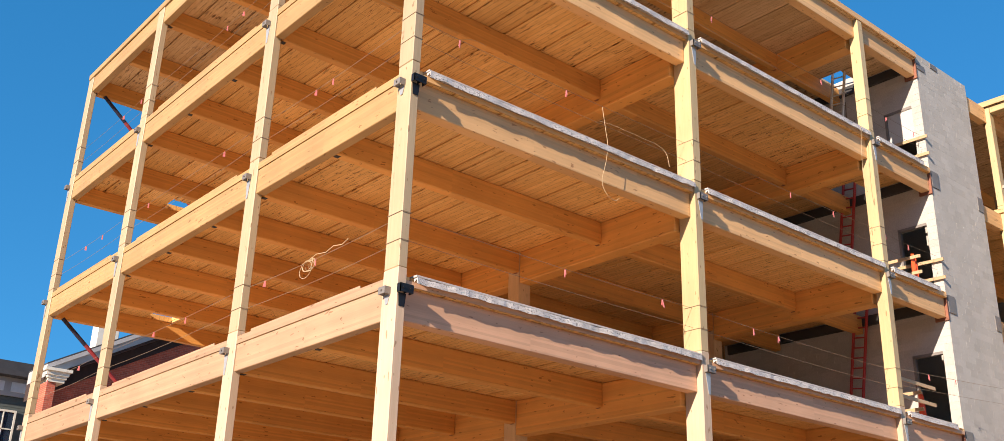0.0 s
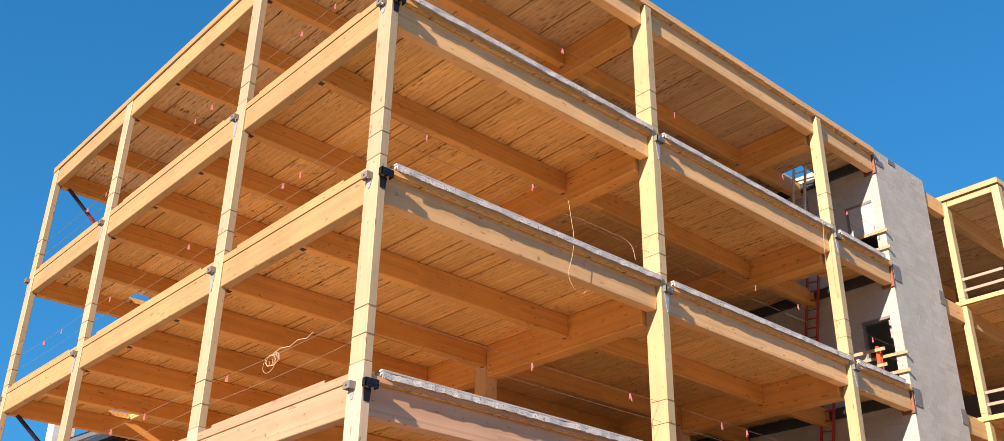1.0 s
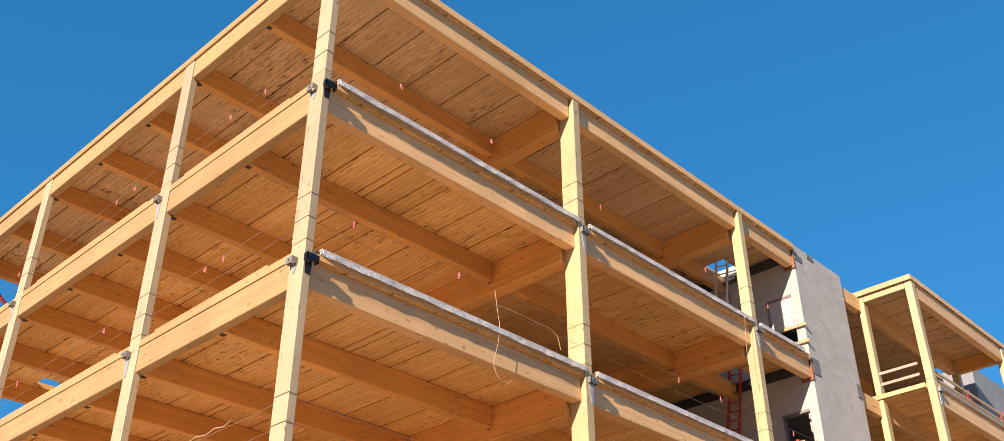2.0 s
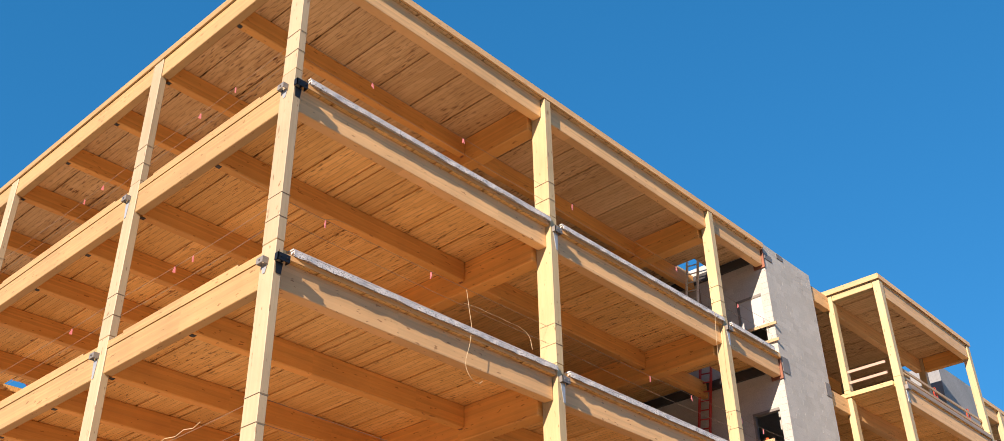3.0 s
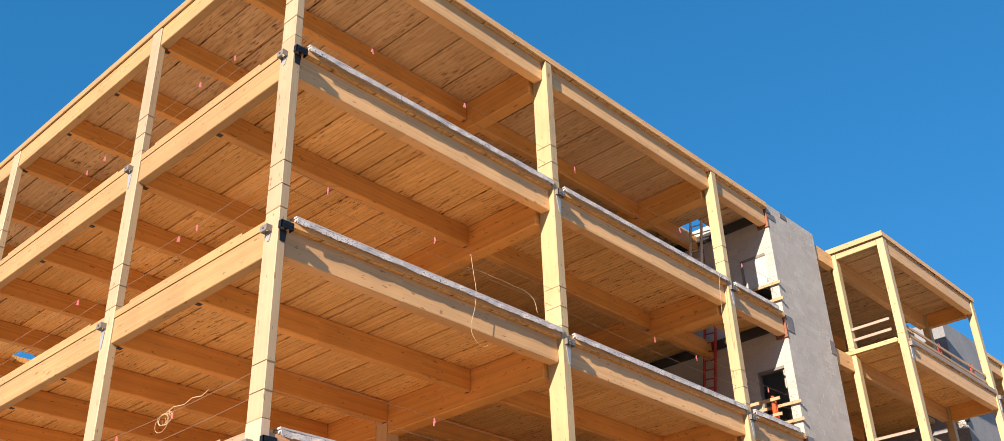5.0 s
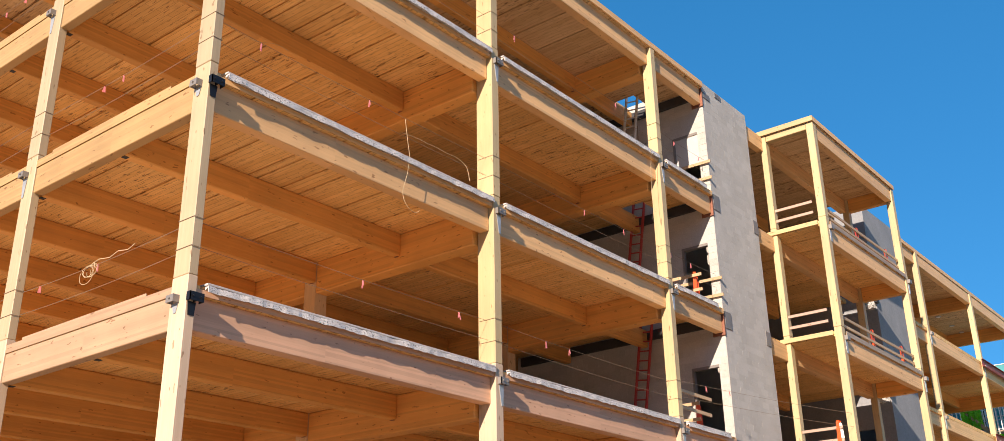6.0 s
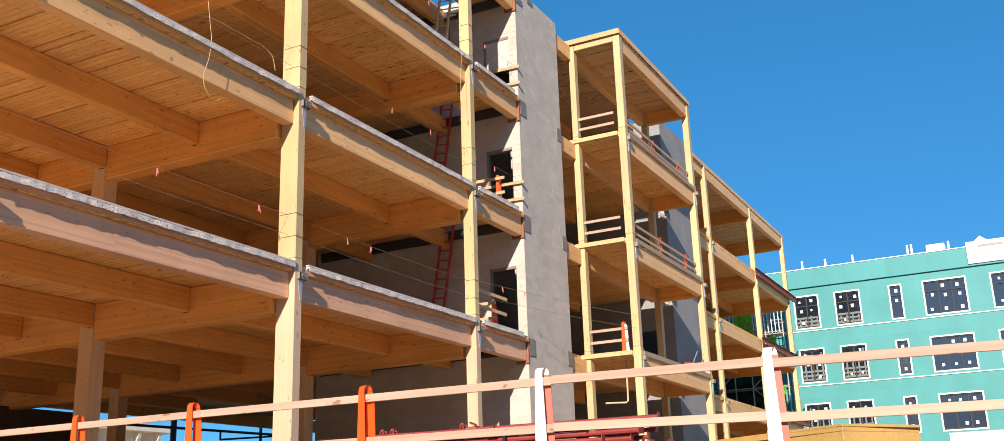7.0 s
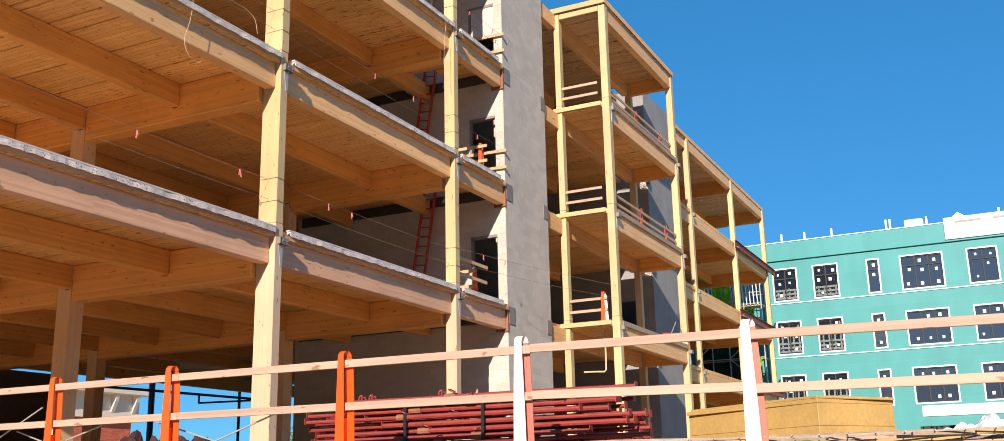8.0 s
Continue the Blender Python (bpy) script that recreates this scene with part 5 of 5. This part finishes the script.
# a far tree top between the columns
def tree(x, y, z0, tall, spread, seed):
    ob = thing("tree", "leafy green tree far behind the building", "tree", at=(x, y, z0))
    r = random.Random(seed)
    bm = tube(bmesh.new(), (0, 0, 0), (0.2, 0, tall * 0.6), 0.28, 8, 0.14)
    tips = []
    for i in range(9):
        a = r.uniform(0, 2 * math.pi)
        s = Vector((0.1, 0, tall * r.uniform(0.35, 0.58)))
        e = s + Vector((math.cos(a) * spread * r.uniform(0.4, 0.8), math.sin(a) * spread * r.uniform(0.4, 0.8), tall * r.uniform(0.12, 0.36)))
        tube(bm, s, e, 0.09, 5, 0.03)
        tips.append(e)
    part("trunk", bm, OLDWOOD, ob)
    bm = bmesh.new()
    for i in range(1500):
        c = r.choice(tips) + Vector((r.gauss(0, 0.28), r.gauss(0, 0.28), r.gauss(0, 0.2))) * spread
        q = Euler((r.uniform(0, 6.3), r.uniform(0, 6.3), r.uniform(0, 6.3))).to_matrix()
        w = r.uniform(0.12, 0.24)
        bm.faces.new([bm.verts.new(c + q @ Vector(v)) for v in ((-w, 0, 0), (0, -w * 0.5, 0.03), (w, 0, 0), (0, w * 0.5, 0.03))])
    tagged(part("crown", bm, LEAF, ob), kind="stuff")


LEAF = plain("green_leaves", (0.10, 0.16, 0.035), 0.6, vary=0.35, scale=1.5)
tree(87.5, 60.0, LOW, 8.8, 3.2, 2)

# bent rods and wire by the guardrail
for i, (a, b) in enumerate((((1.2, -0.34, -4.05), (1.2, -1.12, -3.69)), ((1.25, -0.59, -3.99), (1.25, -1.08, -4.14)), ((1.2, -1.73, -4.13), (1.2, -2.26, -3.99)), ((1.2, -4.24, -4.26), (1.2, -5.33, -3.92)), ((1.28, -3.08, -3.95), (1.28, -4.1, -4.24)))):
    a, b = Vector(a), Vector(b)
    low, high = (a, b) if a.z < b.z else (b, a)
    foot = low + (low - high) * ((low.z - SITE) / (high.z - low.z))
    one("steel_rod", path_tube([foot, low, high], 0.011, 6), ZINC, "thin pale steel rod stuck up beside the guardrail", "rod", "loose rods")
WIRE = plain("dull_tan_wire", (0.42, 0.36, 0.30), 0.6, 0.2, vary=0.25, scale=6)
mesh_roll = thing("wire_mesh", "flat bundle of pale wire mesh along the slab edge", "wire mesh")
for i in range(4):
    part("long_wire", path_tube(bend([(1.12 + 0.1 * i, -7.6 - 0.1 * i, SITE + 0.105 + 0.02 * i), (1.12 + 0.1 * i, -9.5, SITE + 0.125 + 0.02 * (i % 2)), (1.14 + 0.1 * i, -11.5, SITE + 0.105), (1.12 + 0.1 * i, -14.0, SITE + 0.13)]), 0.008, 5), WIRE, mesh_roll)
for i in range(24):
    y = -7.8 - 0.25 * i
    part("cross_wire", tube(bmesh.new(), (1.08, y, SITE + 0.117), (1.5, y + 0.05, SITE + 0.117), 0.006, 5), WIRE, mesh_roll)

prnd = random.Random(21)
for i in range(26):
    y = -7.6 - 0.25 * i
    ln = prnd.uniform(0.5, 1.3)
    m_ = (OLDWOOD, LUMBER, OLDWOOD, PLY)[i % 4]
    ob = one("scrap_board", solid(-0.045, 0.045, -ln / 2, ln / 2, 0, 0.036, 0.004), m_, "short scrap board in a low pile by the guardrail", "board", "scrap boards")
    ob.matrix_basis = pose(1.35 + prnd.uniform(-0.2, 0.25), y, SITE + 0.037 * (i % 3), 0, 0, prnd.uniform(-40, 40))

# ---- blocks of the tower, joints recessed ----
BL, BH = 0.4064, 0.2032
me = mesh_of("block", solid(0, BL - 0.004, -0.02, 0.02, 0, BH - 0.004, 0.001), BLOCK)
near = 0
rest = bmesh.new()
row = 0
z = SITE
front = core.children[0]
west = [c for c in core.children if c.name.startswith("west_wall")][0]
while z < CORE_TOP - 0.1:
    xs = x0 + 0.02
    first = BL / 2 if row % 2 else BL
    while xs < x1 - 0.05:
        w = min(first, x1 - 0.012 - xs)
        full = abs(w - BL) < 1e-3
        if full and near < 300 and z > 3.4:
            ob = new("block", me)
            ob.parent = front
            ob.location = (xs, 0.068 + rr.uniform(-0.0008, 0.0008), z)
            near += 1
        else:
            off = rr.uniform(-0.0008, 0.0008)
            box(rest, xs, xs + w - 0.004, 0.048 + off, 0.088, z, z + BH - 0.004)
        xs += w
        first = BL
    z += BH
    row += 1
tagged(part("block_course", rest, BLOCK, front), kind="stuff")
rest = bmesh.new()
row = 0
z = SITE
while z < CORE_TOP - 0.1:
    y = 0.07
    first = BL / 2 if row % 2 else BL
    while y < 7.58:
        w = min(first, 7.6 - y)
        k = (z - TOP) // H
        inside = 0 <= k <= 2 and z - k * H + 0.1 < 2.47 and z > TOP - 0.05
        a, b = y, y + w - 0.006
        if inside and a < DOOR1 and b > DOOR0:
            spans = [(a, min(b, DOOR0))] if a < DOOR0 - 0.02 else []
            spans += [(max(a, DOOR1 + 0.02), b)] if b > DOOR1 + 0.04 else []
        else:
            spans = [(a, b)]
        for p, q in spans:
            off = rr.uniform(-0.0008, 0.0008)
            box(rest, x0 + off, x0 + 0.04, p, q, z, z + BH - 0.006)
        y += w
        first = BL
    z += BH
    row += 1
tagged(part("block_course", rest, BLOCK, west), kind="stuff")
